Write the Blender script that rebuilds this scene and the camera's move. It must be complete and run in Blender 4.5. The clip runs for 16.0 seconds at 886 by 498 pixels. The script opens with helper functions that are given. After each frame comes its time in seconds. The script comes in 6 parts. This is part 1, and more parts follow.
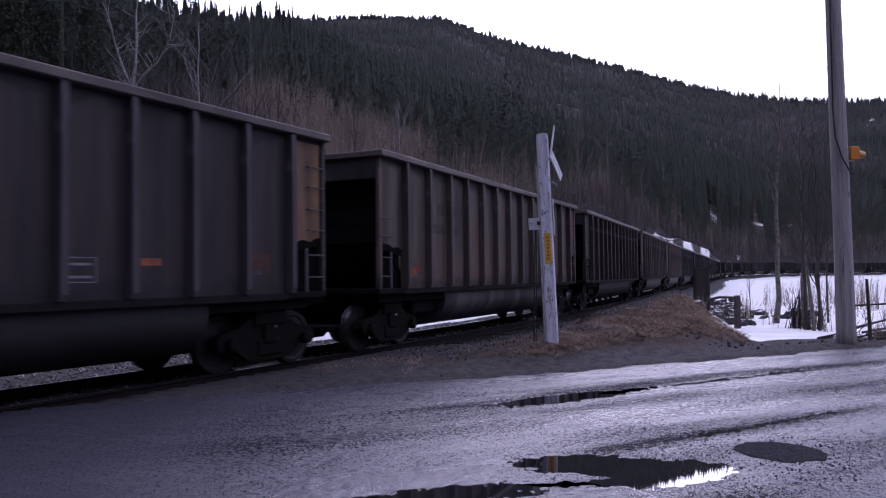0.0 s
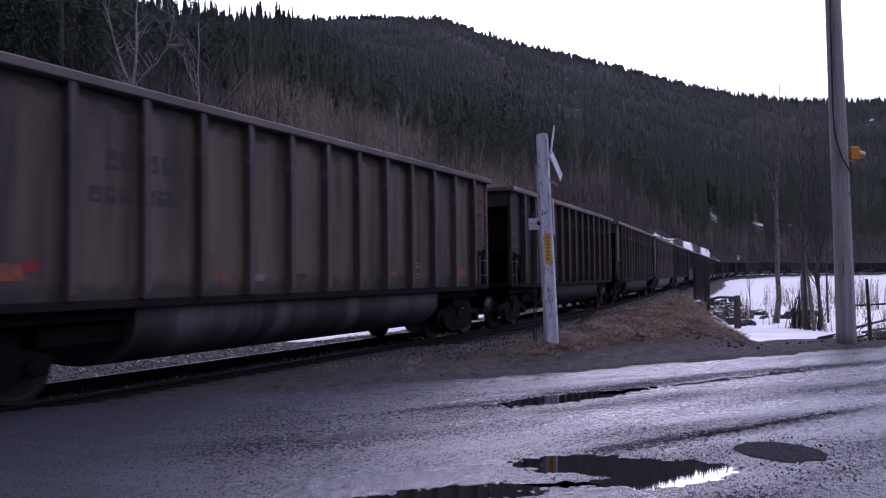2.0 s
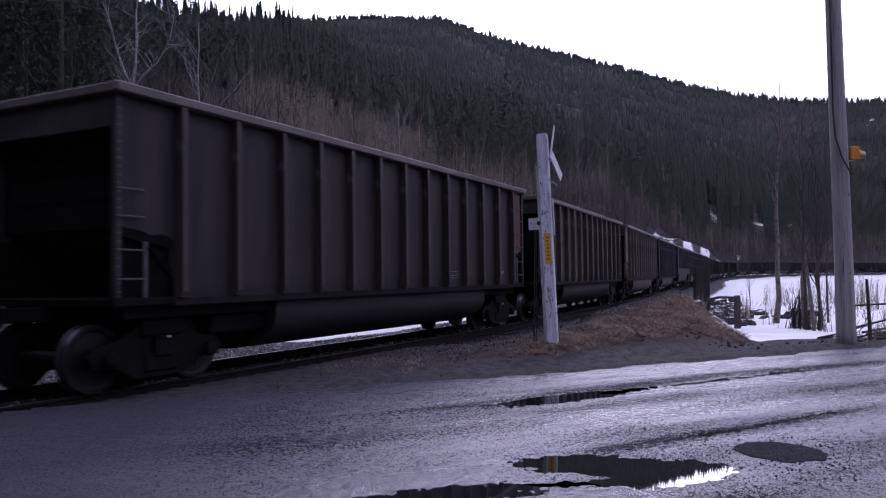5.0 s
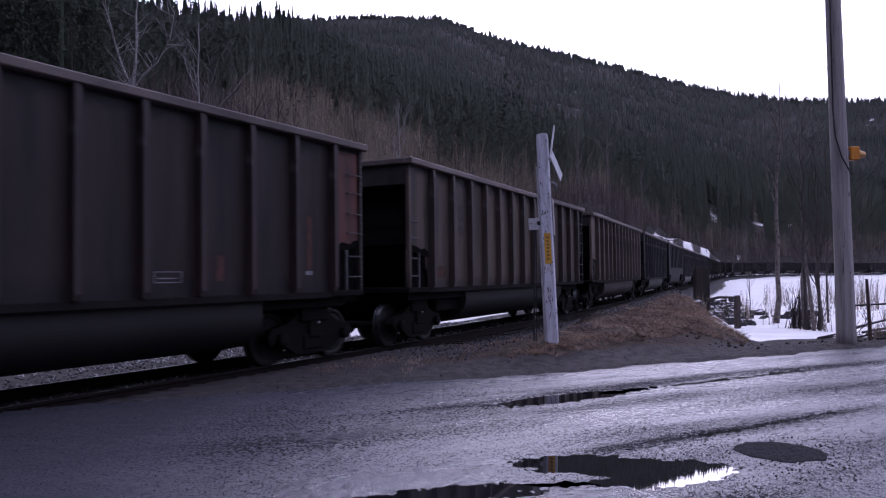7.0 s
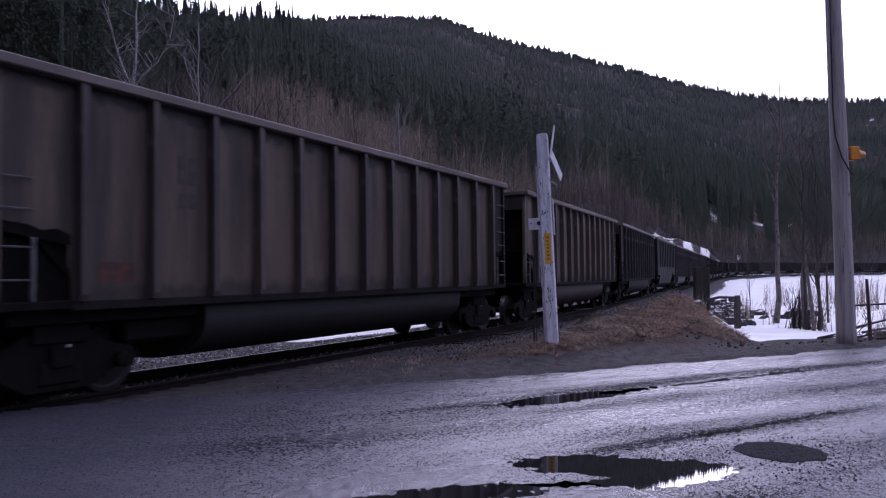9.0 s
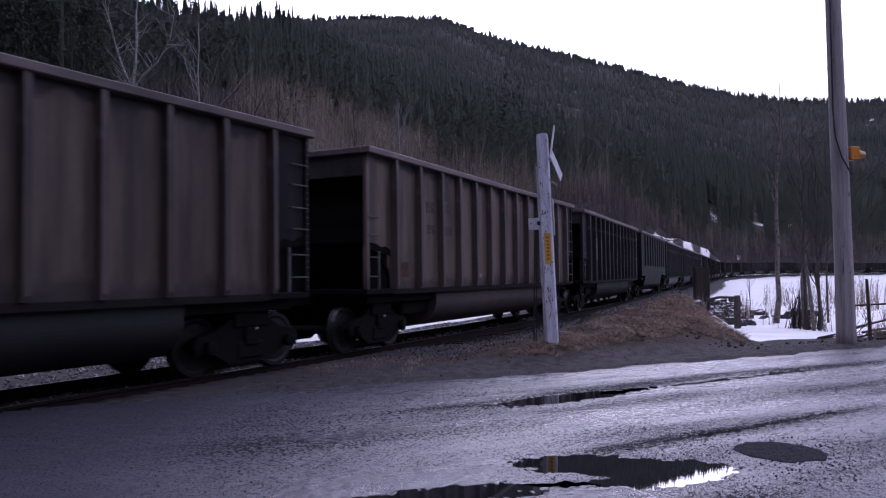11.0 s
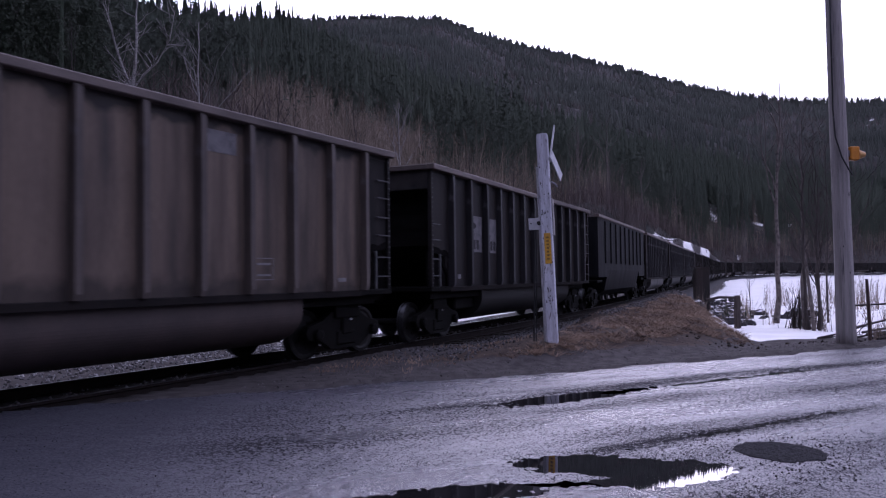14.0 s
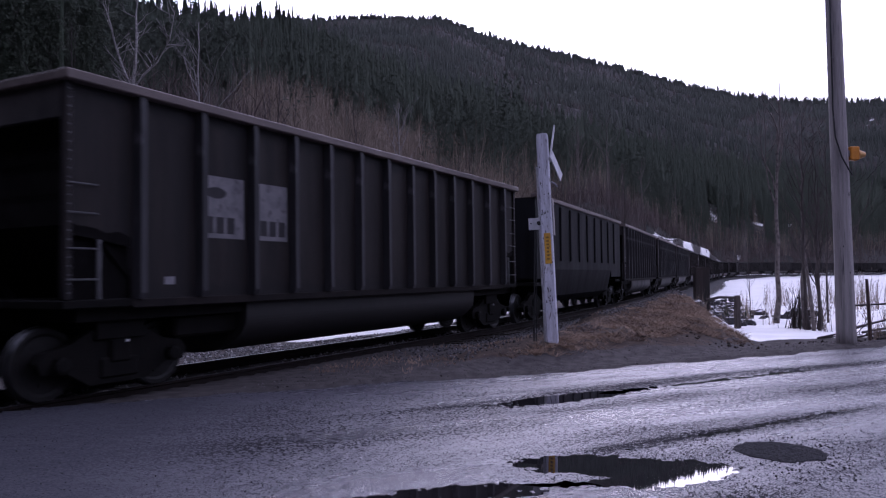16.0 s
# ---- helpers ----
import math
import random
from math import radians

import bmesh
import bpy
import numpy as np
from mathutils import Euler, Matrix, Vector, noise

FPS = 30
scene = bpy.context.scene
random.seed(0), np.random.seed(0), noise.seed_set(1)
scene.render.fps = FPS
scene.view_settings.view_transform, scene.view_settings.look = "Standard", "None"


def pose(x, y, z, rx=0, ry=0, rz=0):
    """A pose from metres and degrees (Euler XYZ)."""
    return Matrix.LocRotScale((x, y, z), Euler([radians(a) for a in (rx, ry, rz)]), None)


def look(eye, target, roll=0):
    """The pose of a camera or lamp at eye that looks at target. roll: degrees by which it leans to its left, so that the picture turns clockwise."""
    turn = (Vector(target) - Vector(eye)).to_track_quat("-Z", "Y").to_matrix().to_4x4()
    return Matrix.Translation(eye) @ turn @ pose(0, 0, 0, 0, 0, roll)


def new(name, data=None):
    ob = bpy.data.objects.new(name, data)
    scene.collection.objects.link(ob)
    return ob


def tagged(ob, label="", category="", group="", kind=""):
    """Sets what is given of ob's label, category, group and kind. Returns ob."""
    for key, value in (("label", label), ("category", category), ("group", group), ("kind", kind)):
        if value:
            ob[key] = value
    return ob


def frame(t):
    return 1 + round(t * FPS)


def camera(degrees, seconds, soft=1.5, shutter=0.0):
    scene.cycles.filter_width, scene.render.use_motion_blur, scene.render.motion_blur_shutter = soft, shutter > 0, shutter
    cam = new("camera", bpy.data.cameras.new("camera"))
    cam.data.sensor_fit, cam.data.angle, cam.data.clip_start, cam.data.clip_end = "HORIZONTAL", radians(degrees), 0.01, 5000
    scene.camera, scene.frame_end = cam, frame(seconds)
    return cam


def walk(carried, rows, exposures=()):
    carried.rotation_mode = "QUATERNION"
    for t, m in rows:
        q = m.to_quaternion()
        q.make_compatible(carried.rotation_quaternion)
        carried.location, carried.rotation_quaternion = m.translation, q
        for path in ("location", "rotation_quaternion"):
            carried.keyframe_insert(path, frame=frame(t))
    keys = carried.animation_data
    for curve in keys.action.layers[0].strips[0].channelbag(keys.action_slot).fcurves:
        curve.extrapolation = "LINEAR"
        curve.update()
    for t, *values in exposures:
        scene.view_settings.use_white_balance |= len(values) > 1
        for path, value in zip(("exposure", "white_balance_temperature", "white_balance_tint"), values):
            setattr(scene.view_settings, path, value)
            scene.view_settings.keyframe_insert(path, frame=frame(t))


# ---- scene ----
EYE = Vector((0.0, 0.0, 1.6))
PITCH_UP, LEAN = 2.235, -0.65
cam = camera(60.5, 16.0, 1.2, 0.5)
HELD = look(EYE, EYE + Vector((0, math.cos(radians(PITCH_UP)), math.sin(radians(PITCH_UP)))), LEAN)
walk(cam, [(0.0, HELD), (16.0, HELD)], [(0.0, 0.08, 5270, 38), (16.0, 0.08, 5270, 38)])

# ---------------------------------------------------------------- world and light
world = bpy.data.worlds.new("overcast_evening")
scene.world = world
world.use_nodes = True
wn, wl = world.node_tree.nodes, world.node_tree.links
wn.clear()
sky = wn.new("ShaderNodeTexSky")
sky.sky_type, sky.sun_disc = "NISHITA", False
sky.sun_elevation, sky.sun_rotation = radians(11), radians(2)
sky.air_density, sky.dust_density = 1.0, 6.0
pale = wn.new("ShaderNodeHueSaturation")
pale.inputs["Saturation"].default_value = 0.3
wl.new(sky.outputs[0], pale.inputs["Color"])
sky_bg = wn.new("ShaderNodeBackground")
sky_bg.inputs["Strength"].default_value = 0.14
wl.new(pale.outputs[0], sky_bg.inputs["Color"])
cloud = wn.new("ShaderNodeBackground")
cloud.inputs["Color"].default_value = (0.95, 0.96, 1.0, 1)
cloud.inputs["Strength"].default_value = 0.62
both = wn.new("ShaderNodeAddShader")
wout = wn.new("ShaderNodeOutputWorld")
wl.new(sky_bg.outputs[0], both.inputs[0])
wl.new(cloud.outputs[0], both.inputs[1])
wl.new(both.outputs[0], wout.inputs["Surface"])
sun = new("sun", bpy.data.lights.new("sun", "SUN"))
sun.data.energy, sun.data.angle, sun.data.color = 0.5, radians(60), (1.0, 0.96, 0.93)
sun.matrix_world = look((0, 0, 50), (0, -40, 50 - 40 * math.tan(radians(32))))


# ---------------------------------------------------------------- materials
def mat(name, a, b, scale=3.0, rough=(0.7, 0.9), bump=0.2, fine=60.0, metal=0.0, stretch=(1, 1, 1), c=None, cmask=(0.55, 0.7), cscale=1.5, coords="Object", tint=0.0, spec=0.4):
    """A worn surface: two colours over a broad noise, a third in patches, a fine grain in the relief and the gloss."""
    m = bpy.data.materials.new(name)
    m.use_nodes = True
    n, l = m.node_tree.nodes, m.node_tree.links
    bsdf = n["Principled BSDF"]
    tc = n.new("ShaderNodeTexCoord")
    mp = n.new("ShaderNodeMapping")
    mp.inputs["Scale"].default_value = stretch
    l.new(tc.outputs[coords], mp.inputs["Vector"])
    broad = n.new("ShaderNodeTexNoise")
    broad.inputs["Scale"].default_value, broad.inputs["Detail"].default_value = scale, 6
    grain = n.new("ShaderNodeTexNoise")
    grain.inputs["Scale"].default_value, grain.inputs["Detail"].default_value = fine, 4
    for t in (broad, grain):
        l.new(mp.outputs[0], t.inputs["Vector"])
    ramp = n.new("ShaderNodeMapRange")
    ramp.inputs["From Min"].default_value, ramp.inputs["From Max"].default_value = 0.35, 0.65
    l.new(broad.outputs["Fac"], ramp.inputs["Value"])
    mix = n.new("ShaderNodeMix")
    mix.data_type = "RGBA"
    mix.inputs["A"].default_value, mix.inputs["B"].default_value = (*a, 1), (*b, 1)
    l.new(ramp.outputs[0], mix.inputs["Factor"])
    col = mix.outputs["Result"]
    if c:
        patch = n.new("ShaderNodeTexNoise")
        patch.inputs["Scale"].default_value, patch.inputs["Detail"].default_value = cscale, 8
        l.new(mp.outputs[0], patch.inputs["Vector"])
        pr = n.new("ShaderNodeMapRange")
        pr.inputs["From Min"].default_value, pr.inputs["From Max"].default_value = cmask
        l.new(patch.outputs["Fac"], pr.inputs["Value"])
        mix2 = n.new("ShaderNodeMix")
        mix2.data_type = "RGBA"
        mix2.inputs["B"].default_value = (*c, 1)
        l.new(col, mix2.inputs["A"])
        l.new(pr.outputs[0], mix2.inputs["Factor"])
        col = mix2.outputs["Result"]
    hv = n.new("ShaderNodeHueSaturation")
    gr = n.new("ShaderNodeMapRange")
    gr.inputs["To Min"].default_value, gr.inputs["To Max"].default_value = 0.7, 1.3
    l.new(grain.outputs["Fac"], gr.inputs["Value"])
    val = gr.outputs[0]
    if tint:
        oi = n.new("ShaderNodeObjectInfo")
        tr = n.new("ShaderNodeMapRange")
        tr.inputs["To Min"].default_value, tr.inputs["To Max"].default_value = 1 - tint, 1 + tint
        l.new(oi.outputs["Random"], tr.inputs["Value"])
        mu = n.new("ShaderNodeMath")
        mu.operation = "MULTIPLY"
        l.new(val, mu.inputs[0])
        l.new(tr.outputs[0], mu.inputs[1])
        val = mu.outputs[0]
    l.new(val, hv.inputs["Value"])
    l.new(col, hv.inputs["Color"])
    l.new(hv.outputs[0], bsdf.inputs["Base Color"])
    rr = n.new("ShaderNodeMapRange")
    rr.inputs["To Min"].default_value, rr.inputs["To Max"].default_value = rough
    l.new(broad.outputs["Fac"], rr.inputs["Value"])
    l.new(rr.outputs[0], bsdf.inputs["Roughness"])
    bsdf.inputs["Metallic"].default_value = metal
    bsdf.inputs["Specular IOR Level"].default_value = spec
    if bump:
        bp = n.new("ShaderNodeBump")
        bp.inputs["Strength"].default_value, bp.inputs["Distance"].default_value = bump, 0.02
        l.new(grain.outputs["Fac"], bp.inputs["Height"])
        l.new(bp.outputs[0], bsdf.inputs["Normal"])
    return m


def steel(name, a, b, c=None, spec=0.3, spill=False):
    """Coal-dusted car paint with rain streaks down the sheets; spill: ragged coal stains below the rim and grime above the sill."""
    m = mat(name, tuple(1.08 * q for q in a), tuple(1.08 * q for q in b), 2.2, (0.5, 0.72), 0.12, 40, 0.0, (1.0, 1.0, 0.18), c, (0.52, 0.68), 1.4, "Object", 0.0, spec)
    if spill:
        n, l = m.node_tree.nodes, m.node_tree.links
        bsdf = n["Principled BSDF"]
        old = bsdf.inputs["Base Color"].links[0].from_socket
        tc = n.new("ShaderNodeTexCoord")
        sep = n.new("ShaderNodeSeparateXYZ")
        l.new(tc.outputs["Object"], sep.inputs[0])
        run = n.new("ShaderNodeTexNoise")
        run.inputs["Scale"].default_value, run.inputs["Detail"].default_value = 2.6, 5
        l.new(tc.outputs["Object"], run.inputs["Vector"])

        def edge(gain, at, lo, hi):
            ma = n.new("ShaderNodeMath")
            ma.operation = "MULTIPLY_ADD"
            ma.inputs[1].default_value = gain
            l.new(run.outputs["Fac"], ma.inputs[0])
            l.new(sep.outputs["Z"], ma.inputs[2])
            mr = n.new("ShaderNodeMapRange")
            mr.inputs["From Min"].default_value, mr.inputs["From Max"].default_value = lo, hi
            mr.inputs["To Max"].default_value = at
            l.new(ma.outputs[0], mr.inputs["Value"])
            return mr.outputs[0]
        top = edge(0.55, 0.85, 3.72, 3.86)
        foot = edge(-0.45, 0.65, 1.12, 0.92)
        mp = n.new("ShaderNodeMapping")
        mp.inputs["Scale"].default_value = (3.2, 3.2, 0.14)
        l.new(tc.outputs["Object"], mp.inputs["Vector"])
        drip = n.new("ShaderNodeTexNoise")
        drip.inputs["Scale"].default_value, drip.inputs["Detail"].default_value = 1.0, 6
        l.new(mp.outputs[0], drip.inputs["Vector"])
        runs = n.new("ShaderNodeMapRange")
        runs.inputs["From Min"].default_value, runs.inputs["From Max"].default_value, runs.inputs["To Max"].default_value = 0.47, 0.72, 0.7
        l.new(drip.outputs["Fac"], runs.inputs["Value"])
        worst = n.new("ShaderNodeMath")
        worst.operation = "MAXIMUM"
        l.new(top, worst.inputs[0])
        l.new(foot, worst.inputs[1])
        both_ = n.new("ShaderNodeMath")
        both_.operation = "MAXIMUM"
        l.new(worst.outputs[0], both_.inputs[0])
        l.new(runs.outputs[0], both_.inputs[1])
        mix = n.new("ShaderNodeMix")
        mix.data_type = "RGBA"
        mix.inputs["B"].default_value = (0.013, 0.012, 0.013, 1)
        l.new(old, mix.inputs["A"])
        l.new(both_.outputs[0], mix.inputs["Factor"])
        l.new(mix.outputs["Result"], bsdf.inputs["Base Color"])
    return m


BROWN = steel("dusty_brown_paint", (0.1415, 0.1025, 0.0778), (0.0914, 0.0668, 0.0540), (0.0499, 0.0389, 0.0341), spill=True)
BROWND = steel("dark_brown_paint", (0.1100, 0.0796, 0.0603), (0.0709, 0.0519, 0.0419), (0.0388, 0.0302, 0.0265), spill=True)
MAROON = steel("worn_maroon_paint", (0.0395, 0.0281, 0.0255), (0.0277, 0.0198, 0.0182), (0.0158, 0.0143, 0.0137), 0.25, True)
BROWNL = steel("pale_dusty_brown_paint", (0.1652, 0.1197, 0.0918), (0.1067, 0.0779, 0.0636), (0.0582, 0.0454, 0.0402), spill=True)
def worn_rib(name, a, b):
    """Side posts: the same paint, rubbed pale in patches."""
    return mat(name, a, b, 2.5, (0.5, 0.75), 0.12, 40, 0.0, (1, 1, 0.5), (0.15, 0.135, 0.145), (0.60, 0.70), 2.2, "Object", 0.25)


PLUM = steel("dull_plum_paint", (0.0503, 0.0370, 0.0353), (0.0336, 0.0252, 0.0253), (0.0211, 0.0163, 0.0158), spill=True)
BLACK = steel("worn_black_paint", (0.0233, 0.0187, 0.0178), (0.0151, 0.0121, 0.0120), (0.0293, 0.0235, 0.0212), 0.16, True)
GREY = steel("chalky_black_paint", (0.0146, 0.0141, 0.0165), (0.0098, 0.0095, 0.0112), (0.0064, 0.0061, 0.0073), 0.07)
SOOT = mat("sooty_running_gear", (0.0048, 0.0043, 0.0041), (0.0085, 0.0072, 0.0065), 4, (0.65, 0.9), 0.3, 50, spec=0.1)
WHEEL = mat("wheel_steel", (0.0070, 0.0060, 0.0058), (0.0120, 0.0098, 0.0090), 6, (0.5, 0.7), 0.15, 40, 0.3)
TREAD = mat("polished_tread", (0.15, 0.15, 0.16), (0.09, 0.088, 0.09), 6, (0.35, 0.5), 0.05, 60, 0.9)
CHORD = mat("worn_top_chord", (0.1461, 0.1125, 0.1009), (0.0956, 0.0743, 0.0672), 2.5, (0.5, 0.7), 0.15, 50, 0.0, (0.4, 1, 1), (0.0563, 0.0411, 0.0378), (0.55, 0.7), 1.2)
# coal black, taken darker to hold the shade of the end recesses
ENDP = mat("coal_and_recess_shade", (0.0070, 0.0063, 0.0063), (0.0110, 0.0097, 0.0099), 3, (0.9, 1.0), 0.2, 40, spec=0.03)
COALB = steel("sooty_far_paint", (0.0200, 0.0175, 0.0171), (0.0130, 0.0116, 0.0117), (0.0300, 0.0252, 0.0243), 0.05)
TAN = steel("faded_tan_panel", (0.2125, 0.1168, 0.0574), (0.1487, 0.0795, 0.0420), (0.0638, 0.0393, 0.0291))
SMUT = steel("smutted_end_panel", (0.0140, 0.0120, 0.0125), (0.0095, 0.0085, 0.0088), (0.0240, 0.0195, 0.0190), 0.1)
RED = steel("faded_red_panel", (0.1440, 0.0480, 0.0480), (0.0960, 0.0346, 0.0384), (0.0480, 0.0346, 0.0346))
RUST = steel("rusty_brown_panel", (0.1336, 0.0467, 0.0355), (0.0913, 0.0374, 0.0312), (0.0486, 0.0281, 0.0267))
WHITEP = mat("grimed_white_paint", (0.2400, 0.2250, 0.2400), (0.1500, 0.1425, 0.1500), 6, (0.6, 0.8), 0.05, 40)
ORANGE = mat("grimed_orange_mark", (0.3200, 0.0960, 0.0320), (0.1760, 0.0640, 0.0352), 8, (0.6, 0.8), 0.05, 40)
REDM = mat("grimed_red_mark", (0.3000, 0.0300, 0.0300), (0.1950, 0.0300, 0.0300), 8, (0.6, 0.8), 0.05, 40)
TUBS = mat("streaked_tub_paint", (0.034, 0.030, 0.031), (0.110, 0.101, 0.102), 1.6, (0.5, 0.75), 0.1, 40, 0.0, (1.4, 0.25, 0.22), (0.024, 0.021, 0.022), (0.48, 0.60), 1.3)
TUBB = mat("dark_tub_paint", (0.0118, 0.0105, 0.0105), (0.0177, 0.0153, 0.0150), 2.0, (0.6, 0.8), 0.1, 40, 0.0, (0.3791, 0.1211, 0.1123))
TUBR = mat("brown_tub_paint", (0.0842, 0.0618, 0.0560), (0.0618, 0.0472, 0.0449), 2.0, (0.6, 0.8), 0.1, 40, 0.0, (0.6732, 0.3366, 0.3366))
RAIL = mat("rail_side_rust", (0.0100, 0.0075, 0.0068), (0.0160, 0.0110, 0.0095), 8, (0.6, 0.8), 0.2, 60, spec=0.1)
TIE = mat("creosoted_sleeper", (0.0250, 0.0200, 0.0175), (0.0450, 0.0375, 0.0325), 5, (0.8, 0.95), 0.5, 30, 0, (0.4, 3, 3), tint=0.25, spec=0.1)
STONE = mat("crushed_ballast", (0.0300, 0.0285, 0.0295), (0.0640, 0.0600, 0.0625), 9, (0.75, 0.95), 0.6, 40, c=(0.0360, 0.0340, 0.0350), cscale=14, coords="Object", spec=0.1)
WOODW = mat("peeling_white_post", (0.7750, 0.7595, 0.8525), (0.5270, 0.5115, 0.5735), 3, (0.7, 0.9), 0.3, 40, 0, (4, 4, 0.6), (0.1550, 0.1395, 0.1550), (0.6, 0.66), 9)
POLE = mat("weathered_pole_wood", (0.430, 0.385, 0.375), (0.285, 0.258, 0.258), 3, (0.8, 0.95), 0.5, 30, 0, (6, 6, 0.25), (0.1020, 0.0935, 0.1020), (0.6, 0.72), 5)
BARKB = mat("pale_birch_bark", (0.356, 0.329, 0.316), (0.198, 0.184, 0.184), 4, (0.7, 0.9), 0.2, 30, 0, (1, 1, 3), (0.079, 0.066, 0.066), (0.56, 0.66), 5)
BARKD = mat("grey_brown_bark", (0.045, 0.036, 0.034), (0.08, 0.066, 0.062), 4, (0.8, 0.95), 0.5, 25, 0, (3, 3, 0.6))
OLDW = mat("old_fence_wood", (0.085, 0.07, 0.065), (0.05, 0.042, 0.04), 4, (0.8, 0.95), 0.5, 30, 0, (4, 4, 0.6), spec=0.1)
REDW = mat("red_brown_stake", (0.105, 0.070, 0.058), (0.070, 0.048, 0.042), 4, (0.8, 0.95), 0.4, 30)
AMBER = mat("amber_signal_housing", (0.8060, 0.3120, 0.0260), (0.6760, 0.2470, 0.0260), 4, (0.45, 0.6), 0.05, 30)
YELLOW = mat("scuffed_yellow_plate", (0.7800, 0.4290, 0.0390), (0.6500, 0.3380, 0.0390), 12, (0.5, 0.7), 0.1, 40, c=(0.3250, 0.2080, 0.0780), cscale=25)
SIGNW = mat("dull_white_sign", (0.6440, 0.6300, 0.6580), (0.5040, 0.4900, 0.5180), 5, (0.4, 0.6), 0.05, 40)
GALV = mat("galvanised_metal", (0.36, 0.35, 0.38), (0.26, 0.25, 0.28), 8, (0.4, 0.6), 0.1, 40, 0.5)
DARKM = mat("dark_cable", (0.02, 0.02, 0.022), (0.035, 0.034, 0.036), 8, (0.5, 0.7), 0.1, 40)
CABIN = steel("rust_brown_cabinet", (0.0300, 0.0204, 0.0180), (0.0204, 0.0156, 0.0144), (0.0120, 0.0102, 0.0102))
CONC = mat("stained_concrete", (0.0720, 0.0684, 0.0684), (0.0432, 0.0414, 0.0414), 4, (0.8, 0.95), 0.4, 30)
ROCK = mat("grey_boulder", (0.0360, 0.0336, 0.0360), (0.0720, 0.0678, 0.0708), 2.5, (0.8, 0.95), 0.6, 12, c=(0.0300, 0.0276, 0.0300), cscale=3, spec=0.1)
def snow_capped(m):
    """Old snow left on the faces that look up."""
    n, l = m.node_tree.nodes, m.node_tree.links
    bsdf = n["Principled BSDF"]
    old = bsdf.inputs["Base Color"].links[0].from_socket
    geo, sep, tc, tx = n.new("ShaderNodeNewGeometry"), n.new("ShaderNodeSeparateXYZ"), n.new("ShaderNodeTexCoord"), n.new("ShaderNodeTexNoise")
    tx.inputs["Scale"].default_value = 2.5
    l.new(geo.outputs["Normal"], sep.inputs[0])
    l.new(tc.outputs["Object"], tx.inputs["Vector"])
    add = n.new("ShaderNodeMath")
    l.new(sep.outputs["Z"], add.inputs[0])
    l.new(tx.outputs["Fac"], add.inputs[1])
    mr = n.new("ShaderNodeMapRange")
    mr.inputs["From Min"].default_value, mr.inputs["From Max"].default_value = 1.34, 1.44
    l.new(add.outputs[0], mr.inputs["Value"])
    mix = n.new("ShaderNodeMix")
    mix.data_type = "RGBA"
    mix.inputs["B"].default_value = (0.82, 0.80, 0.81, 1)
    l.new(old, mix.inputs["A"])
    l.new(mr.outputs[0], mix.inputs["Factor"])
    l.new(mix.outputs["Result"], bsdf.inputs["Base Color"])


snow_capped(ROCK)
PATCHM = mat("dark_road_filling", (0.022, 0.021, 0.023), (0.048, 0.045, 0.050), 40, (0.9, 1.0), 1.0, 90, spec=0.08)
WATER = bpy.data.materials.new("puddle_water")
WATER.use_nodes = True
wb = WATER.node_tree.nodes["Principled BSDF"]
wb.inputs["Base Color"].default_value, wb.inputs["Roughness"].default_value, wb.inputs["IOR"].default_value = (0.012, 0.011, 0.012, 1), 0.02, 1.33


def stalk_mat(name, a, b, soft=0.0):
    """Stalks and needles: each tuft's own tone lies in the attribute 'tone'; soft: needles that face all ways within a bough."""
    m = bpy.data.materials.new(name)
    m.use_nodes = True
    n, l = m.node_tree.nodes, m.node_tree.links
    bsdf = n["Principled BSDF"]
    at = n.new("ShaderNodeAttribute")
    at.attribute_name = "tone"
    mix = n.new("ShaderNodeMix")
    mix.data_type = "RGBA"
    mix.inputs["A"].default_value, mix.inputs["B"].default_value = (*a, 1), (*b, 1)
    l.new(at.outputs["Fac"], mix.inputs["Factor"])
    l.new(mix.outputs["Result"], bsdf.inputs["Base Color"])
    bsdf.inputs["Roughness"].default_value = 0.9
    bsdf.inputs["Specular IOR Level"].default_value = 0.15
    if soft:
        geo = n.new("ShaderNodeNewGeometry")
        scl = n.new("ShaderNodeVectorMath")
        scl.operation = "SCALE"
        scl.inputs["Scale"].default_value = 1 - soft
        l.new(geo.outputs["Normal"], scl.inputs[0])
        add = n.new("ShaderNodeVectorMath")
        add.inputs[1].default_value = (0.0, -0.45 * soft, 0.85 * soft)
        l.new(scl.outputs[0], add.inputs[0])
        nrm = n.new("ShaderNodeVectorMath")
        nrm.operation = "NORMALIZE"
        l.new(add.outputs[0], nrm.inputs[0])
        l.new(nrm.outputs[0], bsdf.inputs["Normal"])
    return m


BARKM = mat("mottled_pale_bark", (0.19, 0.16, 0.148), (0.10, 0.084, 0.078), 4, (0.7, 0.9), 0.3, 25, 0, (2, 2, 1.5), (0.06, 0.05, 0.048), (0.56, 0.66), 4)
# lifted a little to carry the haze over the hillside
NEEDLE = stalk_mat("conifer_needles", (0.052, 0.064, 0.048), (0.086, 0.098, 0.072), 0.85)
NEEDLED = stalk_mat("old_spruce_needles", (0.038, 0.050, 0.033), (0.070, 0.082, 0.056), 0.8)
# distance haze is put into the colour: greyer and paler in places
NEEDLEF = stalk_mat("hazed_far_needles", (0.046, 0.053, 0.045), (0.108, 0.111, 0.094), 0.8)
FARTWIG = stalk_mat("far_bare_twigs", (0.100, 0.083, 0.076), (0.155, 0.128, 0.116), 0.7)
